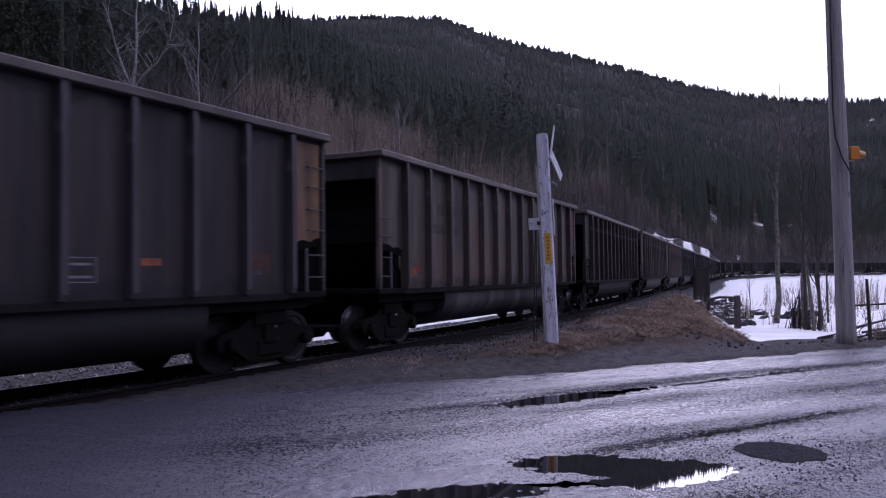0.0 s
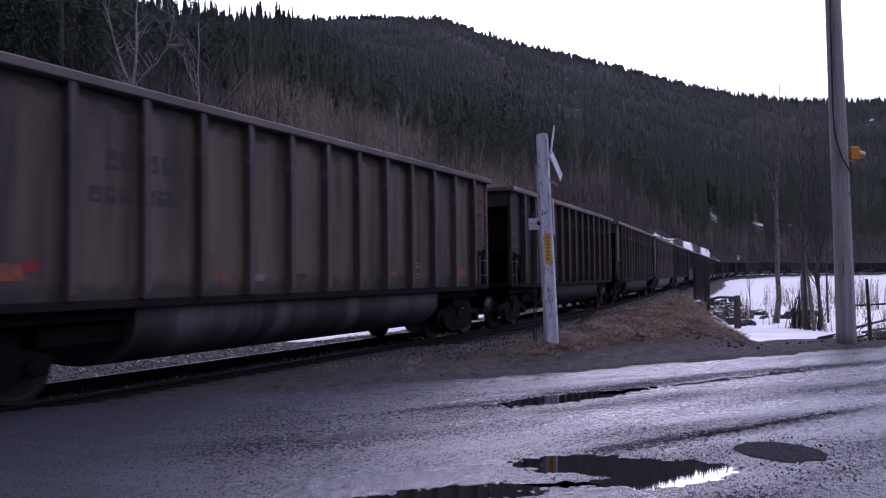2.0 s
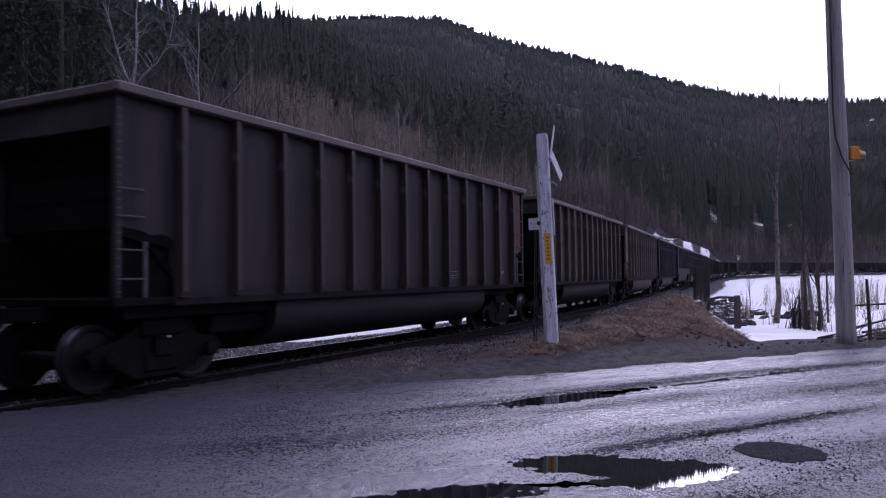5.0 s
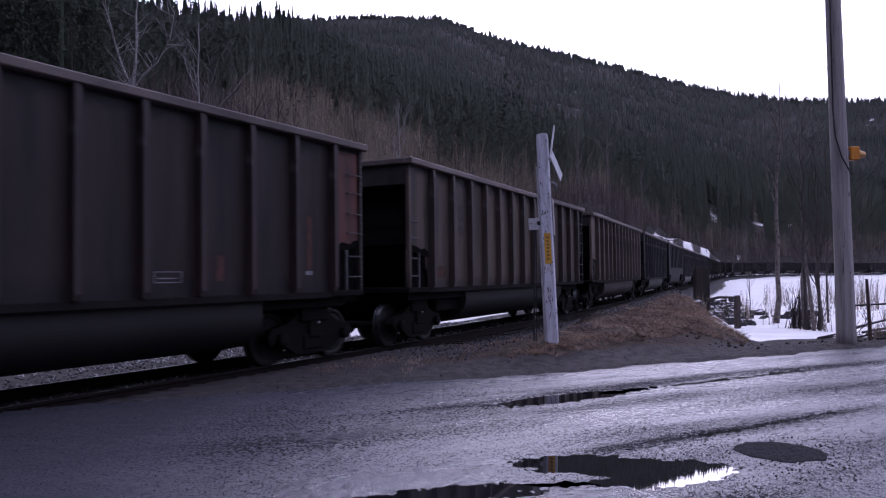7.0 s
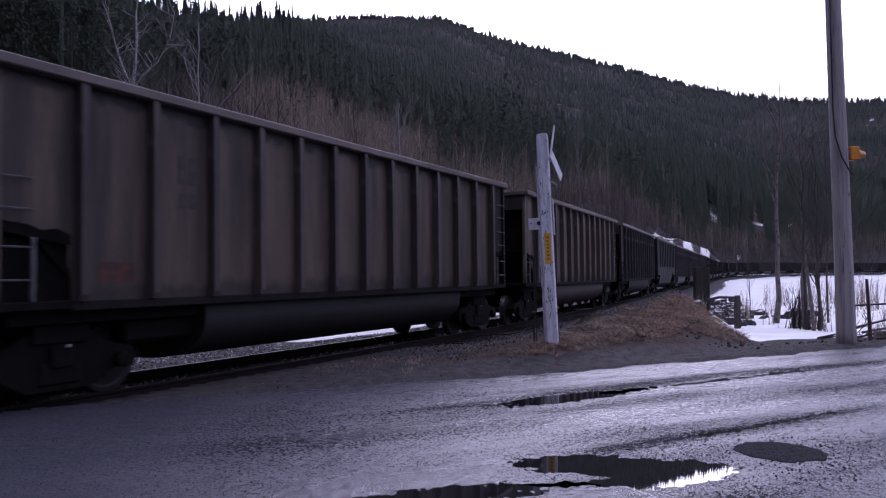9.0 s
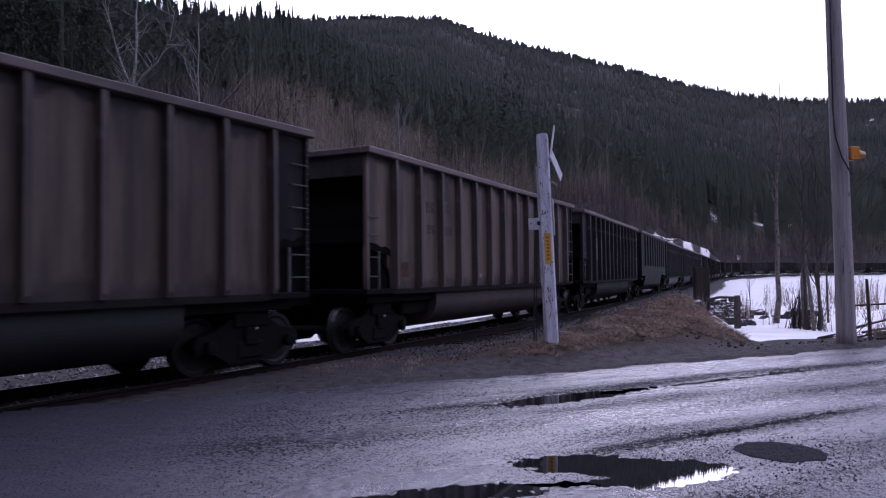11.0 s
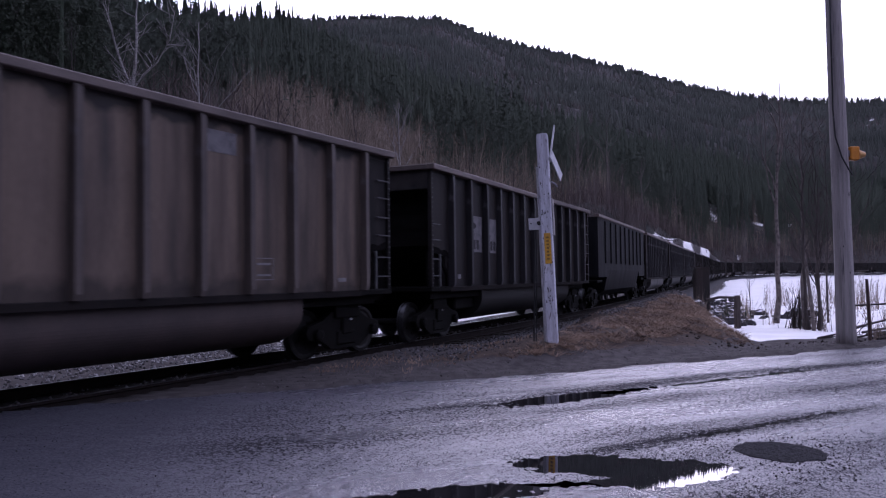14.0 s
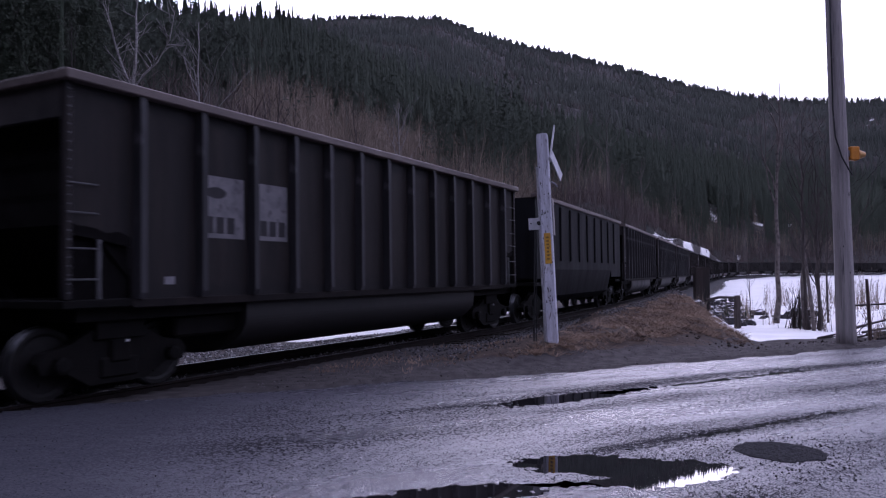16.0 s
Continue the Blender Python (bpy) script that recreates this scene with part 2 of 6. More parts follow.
TWIG = stalk_mat("bare_twigs", (0.125, 0.102, 0.084), (0.350, 0.283, 0.225))
SCRUBD = stalk_mat("dull_scrub_twigs", (0.0660, 0.0528, 0.0504), (0.1800, 0.1416, 0.1320))
DARKTWIG = stalk_mat("dark_wet_twigs", (0.022, 0.018, 0.017), (0.07, 0.056, 0.052))
STRAW = stalk_mat("dry_grass", (0.108, 0.074, 0.057), (0.378, 0.270, 0.194), 0.4)


# ---------------------------------------------------------------- mesh helpers
def raw(name, verts, faces, material=None, smooth=False):
    me = bpy.data.meshes.new(name)
    me.from_pydata([tuple(v) for v in verts], [], [tuple(f) for f in faces])
    if material:
        me.materials.append(material)
    if smooth:
        me.polygons.foreach_set("use_smooth", [True] * len(me.polygons))
    me.update()
    return me


def tri_mesh(name, verts, tris, material, tone=None, smooth=False):
    """A large mesh of triangles from arrays, with a tone for each vertex."""
    me = bpy.data.meshes.new(name)
    verts, tris = np.asarray(verts, np.float32), np.asarray(tris, np.int32)
    me.vertices.add(len(verts))
    me.vertices.foreach_set("co", verts.ravel())
    me.loops.add(tris.size)
    me.loops.foreach_set("vertex_index", tris.ravel())
    me.polygons.add(len(tris))
    me.polygons.foreach_set("loop_start", np.arange(0, tris.size, 3, dtype=np.int32))
    if tone is not None:
        me.attributes.new("tone", "FLOAT", "POINT").data.foreach_set("value", np.asarray(tone, np.float32))
    me.materials.append(material)
    if smooth:
        me.polygons.foreach_set("use_smooth", [True] * len(tris))
    me.update(calc_edges=True)
    me.validate()
    return me


class Solid:
    """Collects boxes, prisms and tubes of one part."""

    def __init__(self):
        self.v, self.f = [], []

    def add(self, verts, faces):
        k = len(self.v)
        self.v += [tuple(p) for p in verts]
        self.f += [tuple(i + k for i in q) for q in faces]
        return self

    def box(self, x0, x1, y0, y1, z0, z1, e=0.0):
        """A box whose edges are chamfered by e."""
        if e <= 0:
            return self.add([(x0, y0, z0), (x1, y0, z0), (x1, y1, z0), (x0, y1, z0), (x0, y0, z1), (x1, y0, z1), (x1, y1, z1), (x0, y1, z1)],
                            [(0, 3, 2, 1), (4, 5, 6, 7), (0, 1, 5, 4), (1, 2, 6, 5), (2, 3, 7, 6), (3, 0, 4, 7)])
        c, h = Vector(((x0 + x1) / 2, (y0 + y1) / 2, (z0 + z1) / 2)), Vector(((x1 - x0) / 2, (y1 - y0) / 2, (z1 - z0) / 2))
        vs, idx = [], {}
        for sx in (-1, 1):
            for sy in (-1, 1):
                for sz in (-1, 1):
                    for ax in range(3):
                        p = [sx * (h.x - e), sy * (h.y - e), sz * (h.z - e)]
                        p[ax] = (sx, sy, sz)[ax] * h[ax]
                        idx[(sx, sy, sz, ax)] = len(vs)
                        vs.append((c.x + p[0], c.y + p[1], c.z + p[2]))
        fs = []
        for ax in range(3):
            o = [a for a in range(3) if a != ax]
            for sg in (-1, 1):
                q = []
                for a, b in ((-1, -1), (1, -1), (1, 1), (-1, 1)):
                    k = [0, 0, 0]
                    k[ax], k[o[0]], k[o[1]] = sg, a, b
                    q.append(idx[(*k, ax)])
                fs.append(q if (sg > 0) == (ax != 1) else q[::-1])
            for a in (-1, 1):
                for b in (-1, 1):
                    q = []
                    for sg, first in ((-1, o[0]), (-1, o[1]), (1, o[1]), (1, o[0])):
                        k = [0, 0, 0]
                        k[ax], k[o[0]], k[o[1]] = sg, a, b
                        q.append(idx[(*k, first)])
                    fs.append(q)
        for sx in (-1, 1):
            for sy in (-1, 1):
                for sz in (-1, 1):
                    fs.append([idx[(sx, sy, sz, a)] for a in range(3)])
        return self.add(vs, fs)

    def prism(self, outline, axis, a, b):
        """A closed outline of (u, v) drawn out along an axis from a to b."""
        n = len(outline)

        def at(u, v, w):
            return {"x": (w, u, v), "y": (u, w, v), "z": (u, v, w)}[axis]
        vs = [at(u, v, a) for u, v in outline] + [at(u, v, b) for u, v in outline]
        fs = [tuple(range(n))[::-1], tuple(range(n, 2 * n))] + [(i, (i + 1) % n, n + (i + 1) % n, n + i) for i in range(n)]
        return self.add(vs, fs)

    def tube(self, pts, radii, sides=6):
        pts = [Vector(p) for p in pts]
        vs = []
        for i, p in enumerate(pts):
            d = (pts[min(i + 1, len(pts) - 1)] - pts[max(i - 1, 0)]).normalized()
            u = d.cross(Vector((0.31, 0.17, 0.94)) if abs(d.z) < 0.8 else Vector((1, 0.1, 0))).normalized()
            w = d.cross(u)
            r = radii[i] if isinstance(radii, (list, tuple)) else radii
            vs += [p + r * (math.cos(2 * math.pi * k / sides) * u + math.sin(2 * math.pi * k / sides) * w) for k in range(sides)]
        fs = [(i * sides + k, i * sides + (k + 1) % sides, (i + 1) * sides + (k + 1) % sides, (i + 1) * sides + k)
              for i in range(len(pts) - 1) for k in range(sides)]
        fs += [tuple(range(sides))[::-1], tuple(range((len(pts) - 1) * sides, len(pts) * sides))]
        return self.add(vs, fs)

    def mesh(self, name, material, smooth=False):
        me = raw(name, self.v, self.f, material, smooth)
        bm = bmesh.new()
        bm.from_mesh(me)
        bmesh.ops.recalc_face_normals(bm, faces=bm.faces)
        bm.to_mesh(me)
        bm.free()
        return me


def part(name, me, parent, label="", at=None):
    ob = new(name, me)
    ob.parent = parent
    if at is not None:
        ob.matrix_basis = at
    return tagged(ob, label) if label else ob


def thing(name, label, category, m=None, group="", kind="", me=None):
    ob = new(name, me)
    if m is not None:
        ob.matrix_basis = m
    return tagged(ob, label, category, group, kind)


# ---------------------------------------------------------------- the line of the track
SPEED, PITCHLEN, BODY = 4.4718, 16.18, 14.5
KNOTS = [-40, 0, 20, 40, 60, 85, 120, 170, 230, 300, 400, 560]
BENDS = [0.0018, 0.0023, 0.0055, 0.0014, -0.0001, -0.0005, 0.0005, -0.0003, -0.0042, -0.0025, -0.0045, -0.004]
RS = np.arange(-40.0, 620.0, 1.0)
RK = np.interp(RS, KNOTS, BENDS)
RT = np.cumsum(RK)
RT = RT - RT[40] + 1.0374
RX, RY = np.cumsum(np.cos(RT - RK / 2)), np.cumsum(np.sin(RT - RK / 2))
RX, RY = RX - RX[40] - 10.1387, RY - RY[40] + 2.2668


def rail_top(s):
    f = np.clip((np.asarray(s, float) - 150) / 150, 0, 1)
    return 0.09 + 0.0032 * np.clip(s, -40, 400) + 0.8 * f * f * (3 - 2 * f)


def on_line(s, off=0.0, up=0.0):
    """The place s metres along the line, off metres to its right-hand side (seen going out), up metres over the rail."""
    if s < -40:
        th, x, y = RT[0], RX[0] + (s + 40) * math.cos(RT[0]), RY[0] + (s + 40) * math.sin(RT[0])
    else:
        th, x, y = np.interp(s, RS, RT), np.interp(s, RS, RX), np.interp(s, RS, RY)
    return Vector((x + off * math.sin(th), y - off * math.cos(th), float(rail_top(s)) + up)), th


def line_coords(x, y):
    """For arrays of places: metres along the line and metres to its right."""
    x, y = np.asarray(x, float), np.asarray(y, float)
    best, bs, bd = np.full(x.shape, 1e18), np.zeros(x.shape), np.zeros(x.shape)
    for i in range(0, len(RS), 4):
        dx, dy = x - RX[i], y - RY[i]
        q = dx * dx + dy * dy
        near = q < best
        c, sn = math.cos(RT[i]), math.sin(RT[i])
        best = np.where(near, q, best)
        bs = np.where(near, RS[i] + dx * c + dy * sn, bs)
        bd = np.where(near, dx * sn - dy * c, bd)
    return bs, bd


# ---------------------------------------------------------------- the lie of the land
RC, RSN = math.cos(radians(27.1)), math.sin(radians(27.1))


def road_coords(x, y):
    """Metres along the road, and metres past its far edge."""
    return (x + 1.5) * RC + (y - 11.06) * RSN, -(x + 1.5) * RSN + (y - 11.06) * RC


def ease(v):
    v = np.clip(v, 0, 1)
    return v * v * (3 - 2 * v)


def bearing_slope(px, py):
    """The bearing (degrees) and the rise per metre of depth of a far ridge."""
    py = (441 - py - (px - 784) * 0.0113) / 1344.0
    tp = math.tan(radians(PITCH_UP))
    return math.degrees(math.atan((px - 784) / 1344.0)), (py + tp) / (1 - py * tp)


# the steep slopes outside the view are added to hold back skylight
NEAR_RIDGE = [(-180, 1.6), (-120, 2.2), (-80, 2.0), (-60, 0.9)] + [bearing_slope(*q) for q in ((-700, -190), (0, -70), (270, 40), (400, 62), (500, 74), (600, 100), (700, 142), (800, 178), (900, 212), (1100, 258), (1250, 290), (1400, 312), (1568, 325), (2500, 330))] + [(90, 0.3), (140, 0.6), (180, 1.6)]
FAR_RIDGE = [(-180, 2.0), (-120, 2.4), (-80, 2.2), (-60, 1.0)] + [bearing_slope(*q) for q in ((-700, 10), (300, 60), (500, 42), (600, 34), (700, 31), (785, 36), (900, 74), (1000, 96), (1100, 121), (1200, 147), (1250, 160), (1330, 172), (1440, 182), (1568, 182), (1900, 150), (2600, 200))] + [(90, 0.5), (140, 0.8), (180, 2.0)]
FOOT = ([-180, -120, -60, -10, 5, 12, 18, 22, 30, 60, 120, 180], [110, 60, 36, 48, 72, 120, 250, 360, 440, 480, 300, 110])
FAR_R = 2300.0


def hills(x, y):
    r = np.hypot(x, y) + 1e-6
    b = np.degrees(np.arctan2(x, y))
    cb = np.clip(np.cos(np.radians(b)), 0.35, 1)
    foot = np.interp(b, *FOOT)
    near_r = foot + 620
    zn = near_r * cb * np.interp(b, [q[0] for q in NEAR_RIDGE], [q[1] for q in NEAR_RIDGE])
    zf = FAR_R * cb * np.interp(b, [q[0] for q in FAR_RIDGE], [q[1] for q in FAR_RIDGE])
    f1 = np.clip((r - foot) / 620, 0, 1)
    z = zn * (0.75 * f1 + 0.25 * f1 * f1)
    f2 = np.clip((r - near_r) / (FAR_R - near_r), 0, 1)
    z = z + np.where(f2 > 0, (zf - zn) * (0.85 * f2 + 0.15 * f2 * f2), 0)
    z = z - np.clip(r - FAR_R, 0, None) * 0.25
    lump = np.sin(x / 47 + 1) * np.cos(y / 61) * 5 + np.sin(x / 19 + y / 23) * 2
    return z + lump * np.clip(f1 * 2, 0, 1) * np.clip((FAR_R - r) / 400, 0.2, 1), f1, f2


# old snow lying in clearings on the hills: bearing, distance, and half sizes
DRIFTS = ((19.6, 520, 0.35, 26), (22.55, 575, 0.45, 24), (24.6, 617, 0.3, 18), (22.4, 640, 0.2, 14), (13.9, 884, 0.5, 16), (29.6, 1960, 0.22, 22), (29.3, 1800, 0.16, 16), (29.9, 1890, 0.1, 12), (21.25, 408, 0.3, 14), (25.4, 540, 0.25, 16))


def land(x, y, full=False):
    x, y = np.asarray(x, float), np.asarray(y, float)
    u, e = road_coords(x, y)
    s, d = line_coords(x, y)
    right = np.interp(e, [0.8, 4, 15, 40, 110, 200, 320, 600], [0, -0.30, -0.62, -0.62, 0.0, 0.75, 1.45, 1.6])
    left = np.interp(-d, [0, 6, 20, 60], [-0.15, -0.25, 0.4, 1.0])
    bank = ease((s - 146) / 12) * ease((-d - 4.5) / 5.5) * ease((40 + d) / 18) * np.interp(s, [146, 160, 190, 215, 240, 252, 262, 276], [8.2, 8.6, 10.2, 11.4, 10.6, 8.8, 6.0, 0.0])
    bank = bank * (1 + 0.025 * np.sin(s * 0.31) + 0.02 * np.sin(s * 0.83 + d))
    left = left + bank
    base = np.where(d > 0, right, left)
    bench_h = np.interp(e, [0.6, 1.4, 2.2, 4, 8, 14, 20, 25, 29], [0.0, 0.12, 0.30, 0.42, 0.55, 0.73, 0.85, 0.6, -0.4])
    edge = 6.9 + (y - 17.5) * 0.313 + 0.7 * ease((y - 17) / 4) * ease((31 - y) / 5)
    wb = ease((edge + 0.3 - x) / 2.2) * ease((e - 0.4) / 1.0) * (d > 0)
    base = base * (1 - wb) + bench_h * wb
    ramp = 0.08 * ease((6.0 - np.abs(d)) / 4.3) * ease((26 - s) / 14)
    base = np.where(d > 0, np.maximum(base, ramp + np.minimum(base, 0)), base)
    bed = rail_top(s) - 0.34 + 0.265 * ease((22 - s) / 5) * ease((d - 0.80) / 0.12)
    wt = ease((np.where((d > 0) & (s > 24) & (s < 60), 3.6, 4.4) - np.abs(d)) / np.where((d > 0) & (s > 24) & (s < 60), 1.4, 2.2)) * (s < 600)
    z = base * (1 - wt) + bed * wt
    zh, f1, f2 = hills(x, y)
    z = z + np.where(zh > 0, zh, zh)
    rough = np.sin(x * 3.1 + 1.3 * y) * np.sin(y * 2.3 - x) * 0.02 + np.sin(x * 0.9) * np.cos(y * 0.7) * 0.03
    offroad = ease((np.maximum(e, -16 - e) - 0.1) / 0.8)
    z = z + rough * offroad * ease((np.abs(d) - 1.5) / 1.5)
    z = np.where((e < 0.3) & (e > -16.3) & (np.abs(u) < 300), z - 0.07, z)
    if not full:
        return z
    meadow = ease((e - 4.2 - 0.7 * np.sin(u * 0.9 + 1)) / 1.0) * np.where(e > 5, 1 - ease((wb * ease((43 - y) / 5) - np.where(y > 23, 0.62, 0.45)) / 0.25), 1 - wb) * (d > 3.0)
    patchy = 0.5 + 0.5 * np.sin(s * 0.62 + 0.8 * d) * np.sin(s * 0.37 - 0.9 * d + 1)
    bare = ease((s - 19) / 4) * np.where(s < 150, ease((46 - s) / 10), 1)
    meadow = np.maximum(meadow, ease((-d - np.interp(s, [18, 22, 60, 150], [4.8, 3.7, 3.5, 5.5])) / 0.8) * np.where(s < 100, ease((12 + d) / 2), 1) * (d < 0) * bare * np.where(bank > 0.3, ease(patchy * 2.0 - 0.62 + 0.5 * np.sin(s * 0.9 + d * 1.3) * np.sin(s * 0.41 - d * 0.7)), 1))
    snow = meadow * (1 - ease(f1 * 30))
    grass = np.maximum(wb * ease((e - 1.2) / 0.8) * ease((d - 2.0) / 1.5), ease((d - 1.9) / 0.5) * ease((4.0 - d) / 1.5) * (e > 0.2) * 0.3)
    snow = snow * (1 - 0.75 * ease((s - 38) / 6) * ease((170 - s) / 40) * ease((4.6 - d) / 1.2) * (d > 0))
    b, r = np.degrees(np.arctan2(x, y)), np.hypot(x, y)
    for b0, r0, hb, hr in DRIFTS:
        snow = np.maximum(snow, 0.75 * ease(1.6 - 1.6 * (((b - b0) / hb) ** 2 + ((r - r0) / hr) ** 2)))
    return z, snow, grass, ease(f1 * 40)


def ground_material():
    m = bpy.data.materials.new("valley_ground")
    m.use_nodes = True
    n, l = m.node_tree.nodes, m.node_tree.links
    bsdf = n["Principled BSDF"]
    tc = n.new("ShaderNodeTexCoord")

    def tex(scale, detail=6):
        t = n.new("ShaderNodeTexNoise")
        t.inputs["Scale"].default_value, t.inputs["Detail"].default_value = scale, detail
        l.new(tc.outputs["Object"], t.inputs["Vector"])
        return t.outputs["Fac"]

    def two(a, b, fac):
        x = n.new("ShaderNodeMix")
        x.data_type = "RGBA"
        for k, v in (("A", a), ("B", b)):
            if isinstance(v, tuple):
                x.inputs[k].default_value = (*v, 1)
            else:
                l.new(v, x.inputs[k])
        l.new(fac, x.inputs["Factor"])
        return x.outputs["Result"]

    def rng(v, a, b):
        r = n.new("ShaderNodeMapRange")
        r.inputs["From Min"].default_value, r.inputs["From Max"].default_value = a, b
        l.new(v, r.inputs["Value"])
        return r.outputs[0]

    def cover(name, noise_out):
        a = n.new("ShaderNodeAttribute")
        a.attribute_name = name
        add = n.new("ShaderNodeMath")
        add.operation = "ADD"
        l.new(a.outputs["Fac"], add.inputs[0])
        l.new(noise_out, add.inputs[1])
        return rng(add.outputs[0], 0.95, 1.1)
    broad, mid, fine = tex(0.5), tex(5), tex(45)
    dirt = two((0.040, 0.035, 0.034), (0.078, 0.068, 0.066), rng(mid, 0.35, 0.65))
    dirt = two(dirt, (0.105, 0.096, 0.098), rng(fine, 0.58, 0.72))
    turf = two((0.034, 0.025, 0.020), (0.072, 0.052, 0.041), rng(mid, 0.35, 0.65))
    wood = two((0.026, 0.027, 0.025), (0.040, 0.036, 0.034), rng(tex(0.03), 0.4, 0.6))
    white = two((0.91, 0.885, 0.855), (0.82, 0.795, 0.78), rng(broad, 0.4, 0.6))
    col = two(dirt, turf, cover("grass", mid))
    col = two(col, wood, cover("forest", mid))
    col = two(col, white, cover("snow", mid))
    l.new(col, bsdf.inputs["Base Color"])
    bsdf.inputs["Roughness"].default_value = 0.9
    bsdf.inputs["Specular IOR Level"].default_value = 0.06
    bp = n.new("ShaderNodeBump")
    bp.inputs["Strength"].default_value, bp.inputs["Distance"].default_value = 0.5, 0.04
    l.new(mid, bp.inputs["Height"])
    bp2 = n.new("ShaderNodeBump")
    bp2.inputs["Strength"].default_value, bp2.inputs["Distance"].default_value = 0.5, 0.01
    l.new(fine, bp2.inputs["Height"])
    l.new(bp.outputs[0], bp2.inputs["Normal"])
    l.new(bp2.outputs[0], bsdf.inputs["Normal"])
    return m


def build_ground():
    az = np.radians(np.concatenate([np.arange(-180, -36, 3.0), np.arange(-36, 36, 0.3), np.arange(36, 180, 3.0)]))
    rad = np.concatenate([[0.6], np.geomspace(1.2, 120, 230), np.geomspace(123, 2300, 110), [2380, 2500, 2800, 3400, 4500]])
    A, R = np.meshgrid(az, rad)
    X, Y = R * np.sin(A), R * np.cos(A)
    Z, snow, grass, forest = land(X.ravel(), Y.ravel(), True)
    nr, na = X.shape
    i, j = np.meshgrid(np.arange(nr - 1), np.arange(na), indexing="ij")
    i, j = i.ravel(), j.ravel()
    a, b, c, d = i * na + j, i * na + (j + 1) % na, (i + 1) * na + (j + 1) % na, (i + 1) * na + j
    tris = np.concatenate([np.stack([a, c, b], 1), np.stack([a, d, c], 1)])
    verts = np.stack([X.ravel(), Y.ravel(), Z], 1)
    verts = np.vstack([verts, [[0, 0, -0.08]]])
    hub = len(verts) - 1
    k = np.arange(na)
    tris = np.concatenate([tris, np.stack([np.full(na, hub), k, (k + 1) % na], 1)])
    me = tri_mesh("ground", verts, tris, ground_material())
    for name, val in (("snow", snow), ("grass", grass), ("forest", forest)):
        me.attributes.new(name, "FLOAT", "POINT").data.foreach_set("value", np.append(val, 0).astype(np.float32))
    me.polygons.foreach_set("use_smooth", [True] * len(me.polygons))
    thing("ground", "valley floor of gravel, dry turf and old snow rising to wooded hills", "ground", kind="structure", me=me)


build_ground()


# ---------------------------------------------------------------- road
def asphalt():
    """Wet chip-seal: a shining film between dark stones, thicker in bands along the road, painted duller towards the
    crossing for its dark reflections.
    """
    m = bpy.data.materials.new("wet_asphalt")
    m.use_nodes = True
    n, l = m.node_tree.nodes, m.node_tree.links
    bsdf = n["Principled BSDF"]
    tc = n.new("ShaderNodeTexCoord")
    mp = n.new("ShaderNodeMapping")
    mp.inputs["Scale"].default_value = (0.18, 1.0, 1.0)
    l.new(tc.outputs["Object"], mp.inputs["Vector"])

    def tex(scale, src, detail=5, rough=0.5):
        t = n.new("ShaderNodeTexNoise")
        t.inputs["Scale"].default_value, t.inputs["Detail"].default_value, t.inputs["Roughness"].default_value = scale, detail, rough
        l.new(src, t.inputs["Vector"])
        return t.outputs["Fac"]

    def rng(v, a, b, c=0.0, d=1.0):
        r = n.new("ShaderNodeMapRange")
        for k, q in (("From Min", a), ("From Max", b), ("To Min", c), ("To Max", d)):
            r.inputs[k].default_value = q
        l.new(v, r.inputs["Value"])
        return r.outputs[0]

    def sums(op, a, b):
        q = n.new("ShaderNodeMath")
        q.operation = op
        for i, v in enumerate((a, b)):
            if isinstance(v, (int, float)):
                q.inputs[i].default_value = v
            else:
                l.new(v, q.inputs[i])
        return q.outputs[0]

    def blend(a, b, fac, colour=False):
        x = n.new("ShaderNodeMix")
        x.data_type = "RGBA" if colour else "FLOAT"
        for k, v in (("A", a), ("B", b)):
            if isinstance(v, tuple):
                x.inputs[k].default_value = (*v, 1)
            elif isinstance(v, (int, float)):
                x.inputs[k].default_value = v
            else:
                l.new(v, x.inputs[k])
        l.new(fac, x.inputs["Factor"])
        return x.outputs["Result"]
    at = n.new("ShaderNodeAttribute")
    at.attribute_name = "rut"
    rut = at.outputs["Fac"]
    at2 = n.new("ShaderNodeAttribute")
    at2.attribute_name = "drab"
    streak = tex(1.1, mp.outputs[0], 7)
    bands = tex(0.42, mp.outputs[0], 3)
    at3 = n.new("ShaderNodeAttribute")
    at3.attribute_name = "chips"
    stones = blend(sums("ADD", tex(62, tc.outputs["Object"], 3, 0.6), sums("MULTIPLY", sums("SUBTRACT", tex(17, tc.outputs["Object"], 3), 0.5), 0.35)), tex(33, tc.outputs["Object"], 2.5, 0.6), at3.outputs["Fac"])
    grit = tex(120, tc.outputs["Object"], 2)
    drab = rng(sums("ADD", at2.outputs["Fac"], sums("MULTIPLY", sums("SUBTRACT", bands, 0.5), 0.9)), 0.25, 0.75)
    worn = sums("ADD", sums("MULTIPLY", sums("SUBTRACT", 0.5, streak), 0.42), sums("MULTIPLY", sums("SUBTRACT", 0.5, bands), 0.30))
    fleck = sums("ADD", sums("ADD", stones, worn), sums("MULTIPLY", rut, 0.12))
    pits = rng(fleck, 0.52, 0.55)
    pits = sums("MULTIPLY", pits, rng(drab, 0, 1, 1.0, 0.45))
    col = blend((0.076, 0.071, 0.088), (0.020, 0.019, 0.023), pits, True)
    # darker base colour stands in for the dark reflections by the crossing
    col = blend(col, (0.046, 0.045, 0.055), sums("MULTIPLY", drab, 0.8), True)
    l.new(col, bsdf.inputs["Base Color"])
